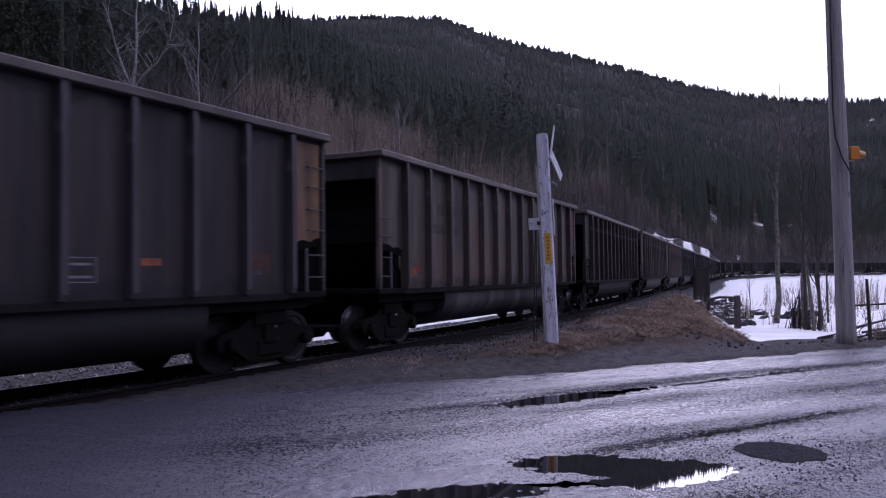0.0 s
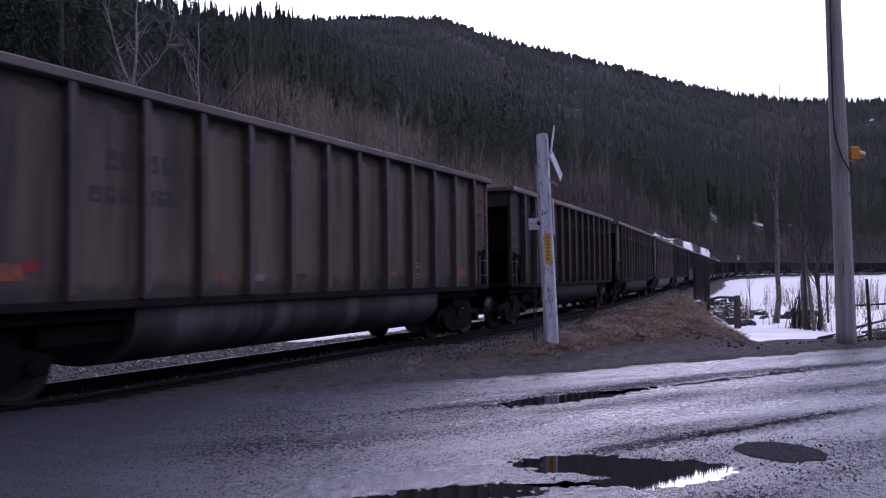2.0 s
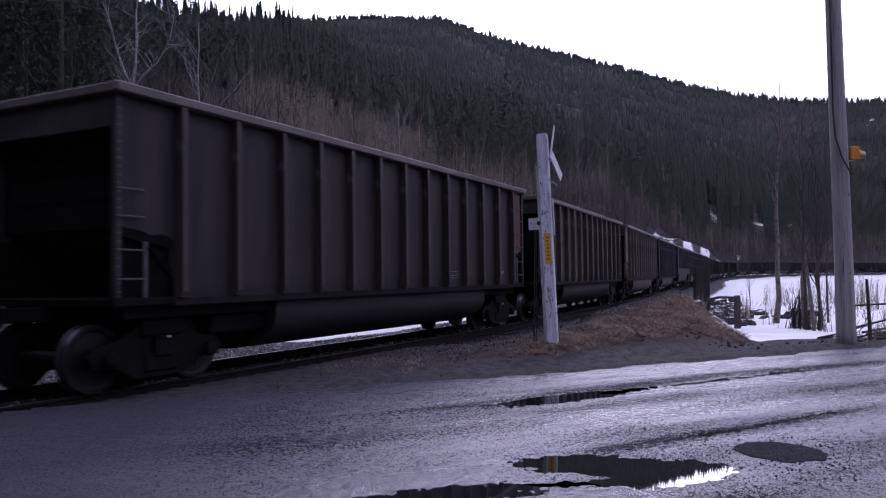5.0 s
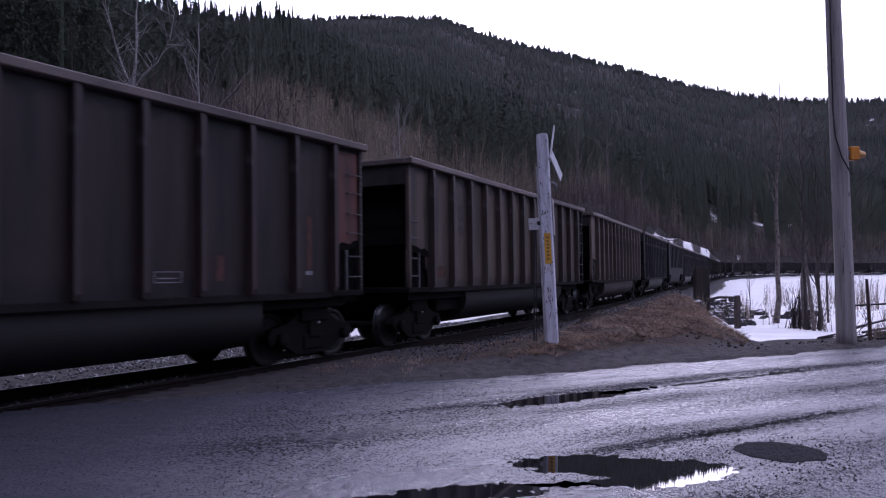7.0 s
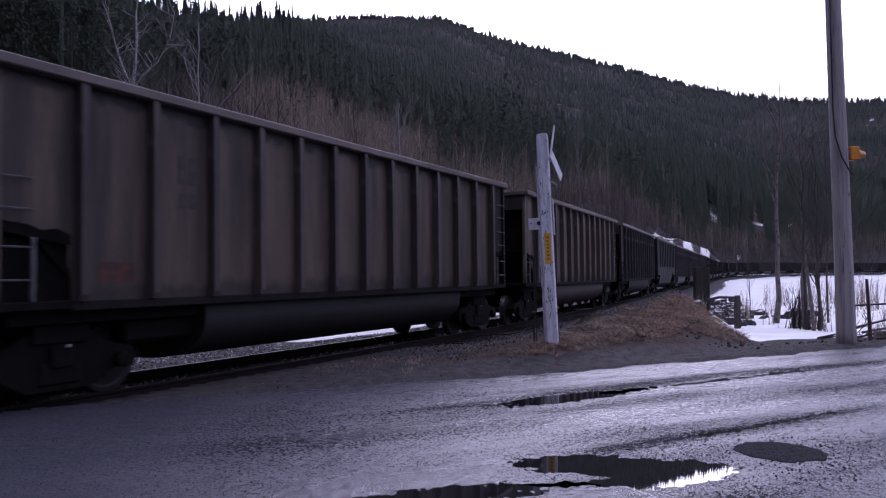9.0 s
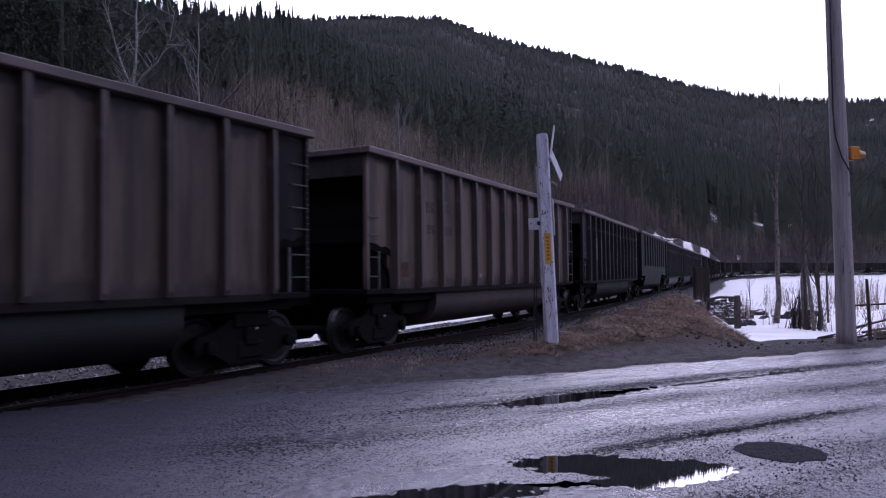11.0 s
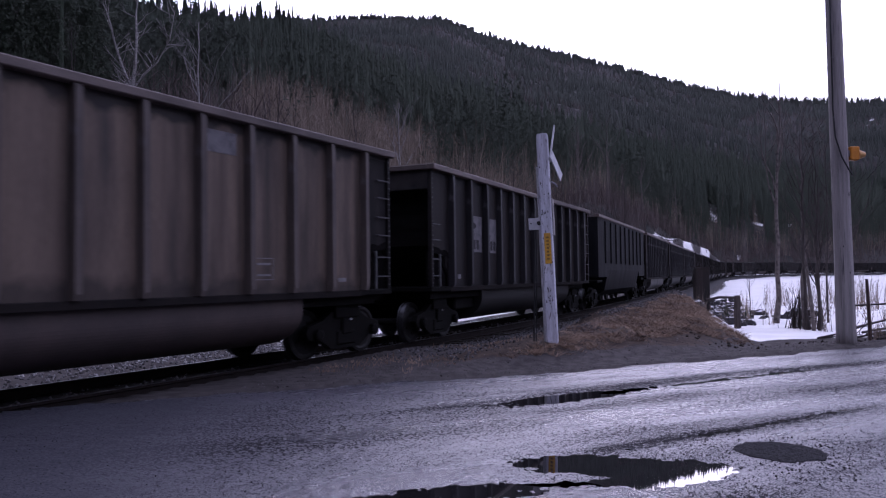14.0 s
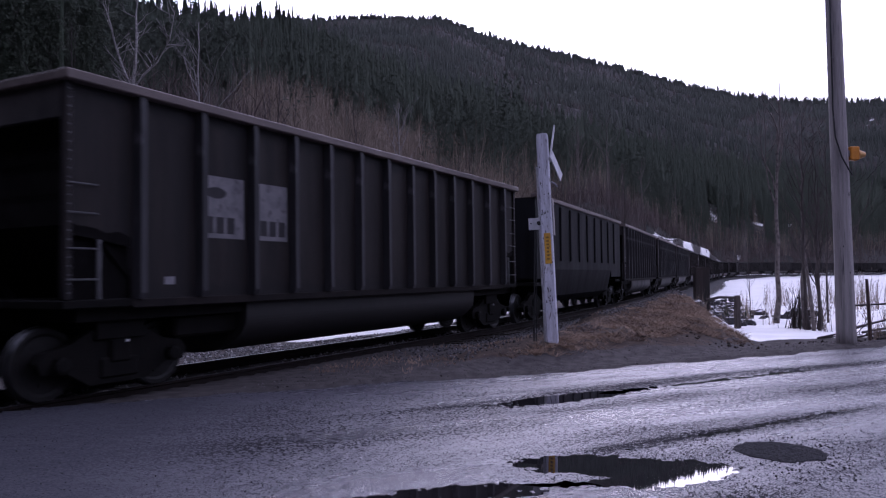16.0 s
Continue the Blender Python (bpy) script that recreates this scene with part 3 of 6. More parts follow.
    film = blend(rng(streak, 0.38, 0.62, 0.40, 0.23), 0.55, drab)
    l.new(blend(film, 0.9, pits), bsdf.inputs["Roughness"])
    gloss = blend(rng(streak, 0.36, 0.64, 0.75, 1.2), 0.22, drab)
    l.new(sums("MULTIPLY", gloss, rng(pits, 0, 1, 1.0, 0.06)), bsdf.inputs["Specular IOR Level"])
    b1 = n.new("ShaderNodeBump")
    b1.inputs["Distance"].default_value, b1.inputs["Strength"].default_value = 0.02, 0.55
    l.new(fleck, b1.inputs["Height"])
    b2 = n.new("ShaderNodeBump")
    b2.inputs["Strength"].default_value, b2.inputs["Distance"].default_value = 0.4, 0.006
    l.new(grit, b2.inputs["Height"])
    l.new(b1.outputs[0], b2.inputs["Normal"])
    l.new(b2.outputs[0], bsdf.inputs["Normal"])
    return m


ASPHALT = asphalt()


def road_height(x, y):
    """Camber, ruts and the hollows in which the water stands."""
    u, e = road_coords(x, y)
    s, d = line_coords(x, y)
    z = 0.08 * ease((6.0 - np.abs(d)) / 4.3) * ease((26 - s) / 14)

    def hollow(cx, cy, turn, hu, hv, deep):
        c, sn = math.cos(radians(turn)), math.sin(radians(turn))
        p, q = ((x - cx) * c + (y - cy) * sn) / hu, (-(x - cx) * sn + (y - cy) * c) / hv
        return deep * np.exp(-(p * p + q * q) ** 1.5)
    wob = np.array([0.6 * noise.noise((a * 1.7, b * 1.7, 0)) + 0.5 * noise.noise((a * 5, b * 5, 3)) + 0.8 * noise.noise((a * 9, b * 9, 5)) + 0.9 * noise.noise((a * 19, b * 19, 7)) for a, b in zip(x.ravel(), y.ravel())]).reshape(x.shape)
    near = np.exp(-((e + 6) / 14) ** 2)
    filled = 1 - np.exp(-(((x - 3.03) ** 2 + (y - 6.95) ** 2) / 0.36) ** 2)
    z = z + 0.0105 * wob * near * filled
    z = z - hollow(1.30, 6.60, -6, 0.82, 0.36, 0.030) - hollow(1.85, 6.35, 14, 0.55, 0.30, 0.026) - hollow(1.2, 6.02, 4, 0.6, 0.10, 0.016) - hollow(1.80, 6.12, 26, 0.54, 0.22, 0.027)
    z = z - hollow(0.15, 5.80, 8, 0.72, 0.25, 0.023) - hollow(-0.7, 5.6, 10, 0.5, 0.10, 0.018)
    z = z - hollow(1.55, 10.20, 29, 1.4, 0.32, 0.026) - hollow(4.6, 12.0, 30, 2.8, 0.15, 0.016)
    z = z - hollow(3.0, 8.0, 32, 1.6, 0.11, 0.013) - hollow(5.0, 9.25, 32, 1.4, 0.09, 0.010)
    return z


def build_road():
    us = np.concatenate([np.arange(-60, -10, 2.0), np.arange(-10, -4, 0.12), np.arange(-4, -2, 0.06), np.arange(-2, 3.2, 0.036), np.arange(3.2, 9, 0.06), np.arange(9, 14, 0.12), np.arange(14, 40, 0.8), np.arange(40, 260, 8.0)])
    es = np.concatenate([np.arange(-16, -13, 0.5), np.arange(-13, -7, 0.2), np.arange(-7, -6.4, 0.05), np.arange(-6.4, -4.4, 0.036), np.arange(-4.4, -2.6, 0.06), np.arange(-2.6, -1.2, 0.035), np.arange(-1.2, 0.0, 0.06), [0.0, 0.12]])
    U, E = np.meshgrid(us, es, indexing="ij")
    ragged = np.where(E > -0.05, 0.14 * np.sin(U * 1.9) * np.sin(U * 0.63 + 1) + 0.06 * np.sin(U * 7.1), 0)
    E2 = E + ragged
    X, Y = -1.5 + U * RC - E2 * RSN, 11.06 + U * RSN + E2 * RC
    Z = road_height(X, Y)
    Z = np.where(E > 0.05, Z - 0.10, Z)
    nu, ne = X.shape
    i, j = np.meshgrid(np.arange(nu - 1), np.arange(ne - 1), indexing="ij")
    i, j = i.ravel(), j.ravel()
    _, d = line_coords(X, Y)
    d = d.ravel()
    a, b, c, q = i * ne + j, (i + 1) * ne + j, (i + 1) * ne + j + 1, i * ne + j + 1
    ok = np.minimum.reduce([d[k] for k in (a, b, c, q)]) > 0.84
    a, b, c, q = a[ok], b[ok], c[ok], q[ok]
    tris = np.concatenate([np.stack([a, b, c], 1), np.stack([a, c, q], 1)])
    m = Matrix.Translation((-1.5, 11.06, 0)) @ Matrix.Rotation(radians(27.1), 4, "Z")
    me = tri_mesh("road", np.stack([U.ravel(), E2.ravel(), Z.ravel()], 1), tris, ASPHALT)
    # wheel ruts full of dark loose grit, and the crossing end dulled for reflected cars and hill
    rut = np.exp(-((E2 - np.interp(U, [0, 2, 4, 6, 10], [-2.1, -1.95, -1.78, -1.60, -1.75])) / np.interp(U, [0, 2, 4, 10, 20], [0.10, 0.30, 0.28, 0.24, 0.22])) ** 2) * ease((U + 1.0) / 1.5)
    rut = np.maximum(rut, np.exp(-((E2 - np.interp(U, [0.7, 5], [-4.86, -4.68])) / 0.13) ** 2) * ease((U - 0.4) / 0.5) * ease((6.2 - U) / 2.5))
    rut = np.maximum(rut, 0.6 * np.exp(-((E2 + 3.1) / 0.25) ** 2) * ease((0.5 - U) / 2))
    rut = rut - 0.4 * ease((-4.9 - E2) / 0.7) * ease((U - 0.6) / 0.8)
    near_side_ = ease((-4.9 - E2) / 0.7) * ease((U - 0.6) / 0.8)
    dull = ease((-0.5 - U + 0.25 * (E2 + 3)) / 3.8)
    rut = rut - 0.3 * ease((1.0 - U) / 1.5)
    dull = np.maximum(dull, 0.45 * near_side_)
    chips = ease((E2 + 5.0) / 1.6)
    for name, val in (("rut", rut), ("drab", dull), ("chips", chips)):
        me.attributes.new(name, "FLOAT", "POINT").data.foreach_set("value", val.ravel().astype(np.float32))
    me.polygons.foreach_set("use_smooth", [True] * len(me.polygons))
    road = thing("road", "wet patched asphalt road with ruts and puddles", "road", m, kind="structure", me=me)
    return road


ROAD = build_road()
for cx, cy, hx, hy, turn in ((1.45, 6.50, 1.35, 0.72, -4), (-0.15, 5.68, 1.4, 0.50, 8), (1.55, 10.18, 2.2, 0.5, 29), (4.9, 12.15, 3.2, 0.34, 30), (3.9, 8.55, 2.7, 0.26, 32)):
    sheet = Solid()
    n = 28
    sheet.add([(hx * math.cos(2 * math.pi * k / n), hy * math.sin(2 * math.pi * k / n), 0) for k in range(n)], [tuple(range(n))])
    thing("puddle", "still rainwater puddle in a hollow of the road", "puddle", pose(cx, cy, -0.0135, rz=turn), "puddles on the road", "structure", sheet.mesh("puddle", WATER))


# ---------------------------------------------------------------- track
def build_track():
    track = thing("railway_track", "single railway track of rusty rails on ballast", "railway track", kind="structure")
    stations = [float(s) for s in np.concatenate([np.arange(-40, 140, 2.0), np.arange(140, 600, 6.0)])]
    prof = [(-0.035, 0.0), (0.035, 0.0), (0.036, -0.035), (0.010, -0.05), (0.010, -0.14), (0.07, -0.158), (0.07, -0.172), (-0.07, -0.172), (-0.07, -0.158), (-0.010, -0.14), (-0.010, -0.05), (-0.036, -0.035)]
    for off in (-0.755, 0.755):
        v, f = [], []
        for s in stations:
            v += [on_line(s, off + a, b)[0] for a, b in prof]
        n = len(prof)
        for i in range(len(stations) - 1):
            for k in range(n):
                f.append((i * n + k, i * n + (k + 1) % n, (i + 1) * n + (k + 1) % n, (i + 1) * n + k))
        me = raw("rail", v, f, RAIL)
        me.materials.append(TREAD)
        me.polygons.foreach_set("material_index", [1 if (i % n) == 0 else 0 for i in range(len(f))])
        part("rail", me, track)
    tie = Solid().box(-0.11, 0.11, -1.3, 1.3, -0.37, -0.178, 0.012).mesh("tie", TIE)
    s = 4.0
    while s < 90:
        p, th = on_line(s)
        part("tie", tie, track, at=Matrix.Translation(p) @ Matrix.Rotation(th + random.uniform(-0.02, 0.02), 4, "Z"))
        s += 0.5
    prof = [(-3.3, -0.62), (-2.9, -0.45), (-1.9, -0.24), (-1.4, -0.215), (-0.5, -0.225), (0.5, -0.225), (1.4, -0.215), (2.2, -0.235), (2.9, -0.45), (3.3, -0.62)]
    v, f = [], []
    stations = [float(q) for q in np.concatenate([np.arange(-40, 8, 2.0), np.arange(8, 60, 0.25), np.arange(60, 600, 4.0)])]
    for s in stations:
        for a, b in prof:
            p = on_line(s, a, b)[0]
            p.z += (0.04 if abs(a) < 1.0 else -0.25 if a > 0 else 0.04) * (s < 19 and abs(a) < 2.5)
            p.z += 0.03 * noise.noise((p.x * 4, p.y * 4, 0))
            v.append(p)
    n = len(prof)
    for i in range(len(stations) - 1):
        for k in range(n - 1):
            f.append((i * n + k, i * n + k + 1, (i + 1) * n + k + 1, (i + 1) * n + k))
    part("ballast_bed", raw("ballast_bed", v, f, STONE, True), track, "grey crushed-stone ballast shoulder")
    return track


TRACK = build_track()


def pebbles(name, label, places, material, lo, hi, parent=None):
    """Loose angular stones, all in one mesh."""
    oct_v = np.array([(1, 0, 0), (-1, 0, 0), (0, 1, 0), (0, -1, 0), (0, 0, 1), (0, 0, -1)], float)
    oct_f = np.array([(0, 2, 4), (2, 1, 4), (1, 3, 4), (3, 0, 4), (2, 0, 5), (1, 2, 5), (3, 1, 5), (0, 3, 5)])
    rng = np.random.default_rng(4)
    n = len(places)
    size = rng.uniform(lo, hi, (n, 1, 1)) * rng.uniform(0.6, 1.2, (n, 1, 3))
    v = oct_v[None] + rng.uniform(-0.35, 0.35, (n, 6, 3))
    turn = rng.uniform(0, 6.28, n)
    c, s = np.cos(turn)[:, None], np.sin(turn)[:, None]
    v = np.stack([v[..., 0] * c - v[..., 1] * s, v[..., 0] * s + v[..., 1] * c, v[..., 2]], -1) * size
    v = v + np.asarray(places)[:, None, :]
    f = oct_f[None] + (np.arange(n) * 6)[:, None, None]
    me = tri_mesh(name, v.reshape(-1, 3), f.reshape(-1, 3), material, np.repeat(rng.uniform(0, 1, n) ** 1.6, 6))
    ob = new(name, me)
    if parent:
        ob.parent = parent
    return tagged(ob, label, "" if parent else "stones", kind="stuff")


def ballast_stones():
    rng = np.random.default_rng(3)
    pts = []
    for _ in range(13000):
        s = 19 + 40 * rng.random() ** 1.3
        a = rng.uniform(0.95, 4.7)
        h = np.interp(a, [0.9, 1.4, 2.2, 2.9, 3.4], [-0.22, -0.212, -0.23, -0.445, -0.6])
        pts.append(tuple(on_line(s, a, float(h))[0]))
    for _ in range(500):
        s, a = rng.uniform(15, 20), rng.uniform(1.2, 3.6)
        pts.append(tuple(on_line(s, a, -0.9)[0]))
    pts = np.array(pts)
    s, a = line_coords(pts[:, 0], pts[:, 1])
    bed = rail_top(s) + np.interp(a, [1.4, 2.2, 2.9, 3.3], [-0.21, -0.23, -0.445, -0.9]) - 0.3 * (s < 19)
    pts[:, 2] = np.maximum(bed, land(pts[:, 0], pts[:, 1])) + 0.008
    pebbles("ballast_stone", "loose grey ballast stones on the shoulder", pts, STONES, 0.016, 0.038, TRACK)
    pts = [tuple(on_line(rng.uniform(5, 34), -rng.uniform(0.8, 8.0), -0.9)[0]) for _ in range(7000)]
    pts += [tuple(on_line(rng.uniform(5, 40), rng.uniform(-1.4, 0.7), -0.9)[0]) for _ in range(3500)]
    pts = np.array(pts)
    s, a = line_coords(pts[:, 0], pts[:, 1])
    bed = rail_top(s) + np.interp(-a, [-1, 1.4, 1.9, 2.9, 3.3], [-0.21, -0.205, -0.23, -0.44, -0.9])
    pts[:, 2] = np.maximum(bed, land(pts[:, 0], pts[:, 1])) + 0.008
    pts = pts[(s < 20) | (a > -3.9)]
    pebbles("track_gravel", "pale grey gravel between and behind the rails", pts, PALESTONES, 0.025, 0.055, TRACK)


PALESTONES = stalk_mat("pale_gravel", (0.10, 0.095, 0.10), (0.42, 0.40, 0.40))
STONES = stalk_mat("loose_stone", (0.024, 0.023, 0.024), (0.20, 0.192, 0.203))
ballast_stones()


# ---------------------------------------------------------------- woods
def conifers(name, label, places, heights, boughs, wide, material, seed, core=5, flat=0.26, clump=0.0):
    """Spruces: a slim dark core and many drooping boughs that taper to points."""
    rng = np.random.default_rng(seed)
    n = len(places)
    H = np.asarray(heights)[:, None] * (1 + 0.35 * (rng.random((n, 1)) > 0.88))
    # core
    ang = np.linspace(0, 2 * np.pi, core, endpoint=False)[None]
    cr = wide * (0.06 if clump else 0.42) * H * rng.uniform(0.8, 1.2, (n, core))
    C = np.zeros((n, core + 1, 3))
    C[:, 0, 2] = H[:, 0]
    C[:, 1:, 0], C[:, 1:, 1], C[:, 1:, 2] = cr * np.cos(ang), cr * np.sin(ang), 0.04 * H
    # boughs
    f = (np.arange(boughs)[None] + rng.uniform(0, 1, (n, boughs))) / boughs
    f = 0.06 + 0.92 * f
    z = H * f
    ln = wide * H * (1.02 - f) ** 0.85 * rng.uniform(0.65, 1.25, (n, boughs)) + 0.012 * H
    a = rng.uniform(0, 6.2832, (n, boughs))
    ca, sa = np.cos(a), np.sin(a)
    droop = ln * rng.uniform(0.25, 0.75, (n, boughs))
    w = ln * flat + 0.004 * H
    B = np.zeros((n, boughs, 3, 3))
    B[:, :, 0] = np.stack([ca * ln * 0.15 - sa * w, sa * ln * 0.15 + ca * w, z], -1)
    B[:, :, 1] = np.stack([ca * ln * 0.15 + sa * w, sa * ln * 0.15 - ca * w, z + 0.25 * w], -1)
    B[:, :, 2] = np.stack([ca * ln, sa * ln, z - droop], -1)
    if clump:
        out = ln * rng.uniform(0.15, 1.0, (n, boughs)) ** 0.8
        mid = np.stack([ca * out, sa * out, z - droop * out / ln], -1)
        size = clump * (0.55 + 0.45 * H / 20) * rng.uniform(0.6, 1.4, (n, boughs))
        for i in range(3):
            B[:, :, i] = mid + rng.normal(0, 0.6, (n, boughs, 3)) * size[..., None] * np.array([1, 1, 0.8])
    P = np.asarray(places)
    C, B = C + P[:, None], B + P[:, None, None]
    cf = np.array([(0, 1 + k, 1 + (k + 1) % core) for k in range(core)])[None] + (np.arange(n) * (core + 1))[:, None, None]
    verts = np.concatenate([C.reshape(-1, 3), B.reshape(-1, 3)])
    bf = np.arange(n * boughs * 3).reshape(-1, 3) + n * (core + 1)
    stand = 0.5 + 0.22 * np.sin(P[:, 0] / 31 + 1.7) * np.sin(P[:, 1] / 43) + 0.15 * np.sin(P[:, 0] / 13 - P[:, 1] / 17) + 0.3 * np.sin(P[:, 0] / 97 + 0.6) * np.sin(P[:, 1] / 171 + P[:, 0] / 210)
    tree_tone = np.clip(0.65 * stand + 0.35 * rng.uniform(0, 1, n), 0, 1)
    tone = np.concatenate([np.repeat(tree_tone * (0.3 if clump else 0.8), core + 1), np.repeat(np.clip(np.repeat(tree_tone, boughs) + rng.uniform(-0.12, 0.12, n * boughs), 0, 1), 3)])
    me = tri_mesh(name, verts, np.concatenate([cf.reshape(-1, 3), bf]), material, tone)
    return thing(name, label, "trees", kind="stuff", me=me)


def wood_places(count, lo, hi, b0, b1, seed, low_bias=1.0):
    """Places on the hills: lo and hi are shares of the way up the near slope (0 to 1) and on to the far ridge (1 to 2)."""
    rng = np.random.default_rng(seed)
    b = rng.uniform(b0, b1, count)
    w = lo + (hi - lo) * rng.random(count) ** low_bias
    foot = np.interp(b, *FOOT)
    r = np.where(w < 1, foot + 620 * w, (foot + 620) + (FAR_R - foot - 620) * (w - 1))
    x, y = r * np.sin(np.radians(b)), r * np.cos(np.radians(b))
    return np.stack([x, y, land(x, y) - 0.3], 1), r


def outside(P, b0, b1, reach):
    """Leaves a gap in a wood: the scrubby clearing between two bearings, out to a distance."""
    bb, r = np.degrees(np.arctan2(P[:, 0], P[:, 1])), np.hypot(P[:, 0], P[:, 1])
    edge = reach * (1 + 0.12 * np.sin(bb * 2.3) + 0.08 * np.sin(bb * 7.1))
    P = P[~((bb > b0) & (bb < b1) & (r < edge) & (np.sin(P[:, 0] * 37.1 + P[:, 1] * 11.3) < 0.96))]
    return clear(P)


def clear(P):
    """No trees on the snowy clearings nor close before them."""
    bb, r = np.degrees(np.arctan2(P[:, 0], P[:, 1])), np.hypot(P[:, 0], P[:, 1])
    keep_ = np.ones(len(P), bool)
    for b0, r0, hb, hr in DRIFTS:
        keep_ &= ~((np.abs(bb - b0) < hb * 1.1) & (r > r0 - hr - 75) & (r < r0 + hr))
    return P[keep_]


P, R = wood_places(1450, 0.15, 0.42, -34, 32, 11)
P = outside(P, -15.5, -0.5, 270)
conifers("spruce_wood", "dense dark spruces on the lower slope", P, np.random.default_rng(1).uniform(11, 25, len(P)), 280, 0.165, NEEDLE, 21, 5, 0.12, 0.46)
P, R = wood_places(220, 0.06, 0.18, -31.8, -19, 16)
conifers("spruce_stand", "dark spruces standing low on the slope", P, np.random.default_rng(9).uniform(8, 18, len(P)), 680, 0.16, NEEDLE, 26, 5, 0.06, 0.23)
P, R = wood_places(8000, 0.30, 1.0, -34, 33, 12)
P = outside(P, -15.5, -0.5, 270)
conifers("hillside_forest", "dark conifer forest on the near hillside", P, np.random.default_rng(2).uniform(12, 26, len(P)), 40, 0.17, NEEDLE, 22, 4, 0.26)
P, R = wood_places(330, 0.95, 1.0, -30, -11, 15)
conifers("brow_forest", "tall uneven spruces along the near brow", P, 8 + 24 * np.random.default_rng(5).random(len(P)) ** 1.7, 110, 0.24, NEEDLE, 25, 5, 0.3)
P, R = wood_places(75, 0.02, 0.13, -31.8, -24.5, 19)
conifers("old_spruce_stand", "tall dark old spruces close above the railway", P, np.random.default_rng(12).uniform(15, 27, len(P)), 3300, 0.17, NEEDLED, 27, 6, 0.045, 0.155)
# unseen woods added on the slopes that block light from behind
for lo, hi, sd in ((-180, -44, 17), (42, 180, 18)):
    P, R = wood_places(1100, 0.05, 1.0, lo, hi, sd)
    conifers("side_forest", "added conifer forest on the unseen light-blocking valley sides", P, np.random.default_rng(sd).uniform(14, 26, len(P)), 16, 0.2, NEEDLE, sd, 4, 0.4)
def hardwood(P):
    """How far each place lies inside one of the mountain's irregular hardwood stands (above zero: inside)."""
    return np.array([noise.noise((x / 170, y / 340, 0)) + 0.6 * noise.noise((x / 60, y / 130, 4)) for x, y, _ in P])


P, R = wood_places(20000, 1.0, 1.97, -36, 36, 13, 0.9)
P = clear(P)
P = P[(hardwood(P) < 0.08) | (np.arange(len(P)) % 4 == 0)]
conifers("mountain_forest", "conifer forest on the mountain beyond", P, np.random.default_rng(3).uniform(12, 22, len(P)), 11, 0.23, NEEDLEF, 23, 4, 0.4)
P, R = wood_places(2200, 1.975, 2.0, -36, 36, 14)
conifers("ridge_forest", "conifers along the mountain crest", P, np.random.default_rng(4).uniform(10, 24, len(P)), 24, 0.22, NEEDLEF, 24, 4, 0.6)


def thicket(name, label, places, heights, stems, material, seed, width=0.05, spread=0.35):
    """Leafless scrub: sheaves of thin stems, each with side twigs."""
    rng = np.random.default_rng(seed)
    n = len(places)
    m = n * stems
    base = np.repeat(np.asarray(places), stems, 0) + np.concatenate([rng.normal(0, 0.6, (m, 2)), np.zeros((m, 1))], 1) * np.repeat(heights, stems)[:, None] * 0.12
    h = np.repeat(heights, stems) * rng.uniform(0.45, 1.0, m)
    a = rng.uniform(0, 6.28, m)
    out = np.abs(rng.normal(0, spread, m)) * h * 0.5
    tip = base + np.stack([np.cos(a) * out, np.sin(a) * out, h], 1)
    vs, fs, ts = [], [], []

    def sliver(p, q, w, tone):
        k = rng.uniform(0, 6.28, len(p))
        o = np.stack([np.cos(k), np.sin(k), 0 * k], 1) * w[:, None]
        off = sum(len(v) for v in vs)
        vs.append(np.stack([p - o, p + o, q], 1).reshape(-1, 3))
        fs.append(np.arange(len(p) * 3).reshape(-1, 3) + off)
        ts.append(np.repeat(tone, 3))
    tone = np.clip(np.repeat(rng.uniform(0.1, 0.9, n), stems) + rng.uniform(-0.2, 0.2, m), 0, 1)
    sliver(base, tip, h * width * 0.11 + 0.01, tone)
    for f in (0.35, 0.5, 0.65, 0.8):
        p = base + (tip - base) * (f + rng.uniform(-0.1, 0.1, (m, 1)))
        k = rng.uniform(0, 6.28, m)
        ln = h * rng.uniform(0.12, 0.30, m) * (1.15 - f)
        q = p + np.stack([np.cos(k) * ln, np.sin(k) * ln, ln * rng.uniform(0.6, 1.5, m)], 1)
        sliver(p, q, h * width * 0.06 + 0.006, tone)
    return thing(name, label, "scrub", kind="stuff", me=tri_mesh(name, np.concatenate(vs), np.concatenate(fs), material, np.concatenate(ts)))


P, R = wood_places(1700, 0.02, 0.26, 7, 33, 34, 1.0)
thicket("dull_scrub", "dull brown leafless scrub under the conifers", P, np.random.default_rng(16).uniform(4, 10, len(P)), 13, SCRUBD, 44)
P, R = wood_places(2300, 0.02, 0.26, -30, 8, 31, 1.0)
P = P[(np.degrees(np.arctan2(P[:, 0], P[:, 1])) > -15) | (np.arange(len(P)) % 3 == 0)]
thicket("bare_thicket", "leafless brown alder and birch scrub at the foot of the hill", P, np.random.default_rng(6).uniform(5, 11, len(P)), 13, TWIG, 41)
P, R = wood_places(1500, 0.15, 0.36, -15.5, -0.5, 33, 1.0)
thicket("clearing_scrub", "pale brown leafless alder scrub in a clearing on the slope", P, np.random.default_rng(17).uniform(6, 12, len(P)), 13, TWIG, 43)
P, R = wood_places(2500, 0.12, 0.9, -30, 33, 32, 1.3)
thicket("bare_wood", "leafless grey-brown trees among the conifers", P, np.random.default_rng(7).uniform(10, 18, len(P)), 8, TWIG, 42, 0.06, 0.25)


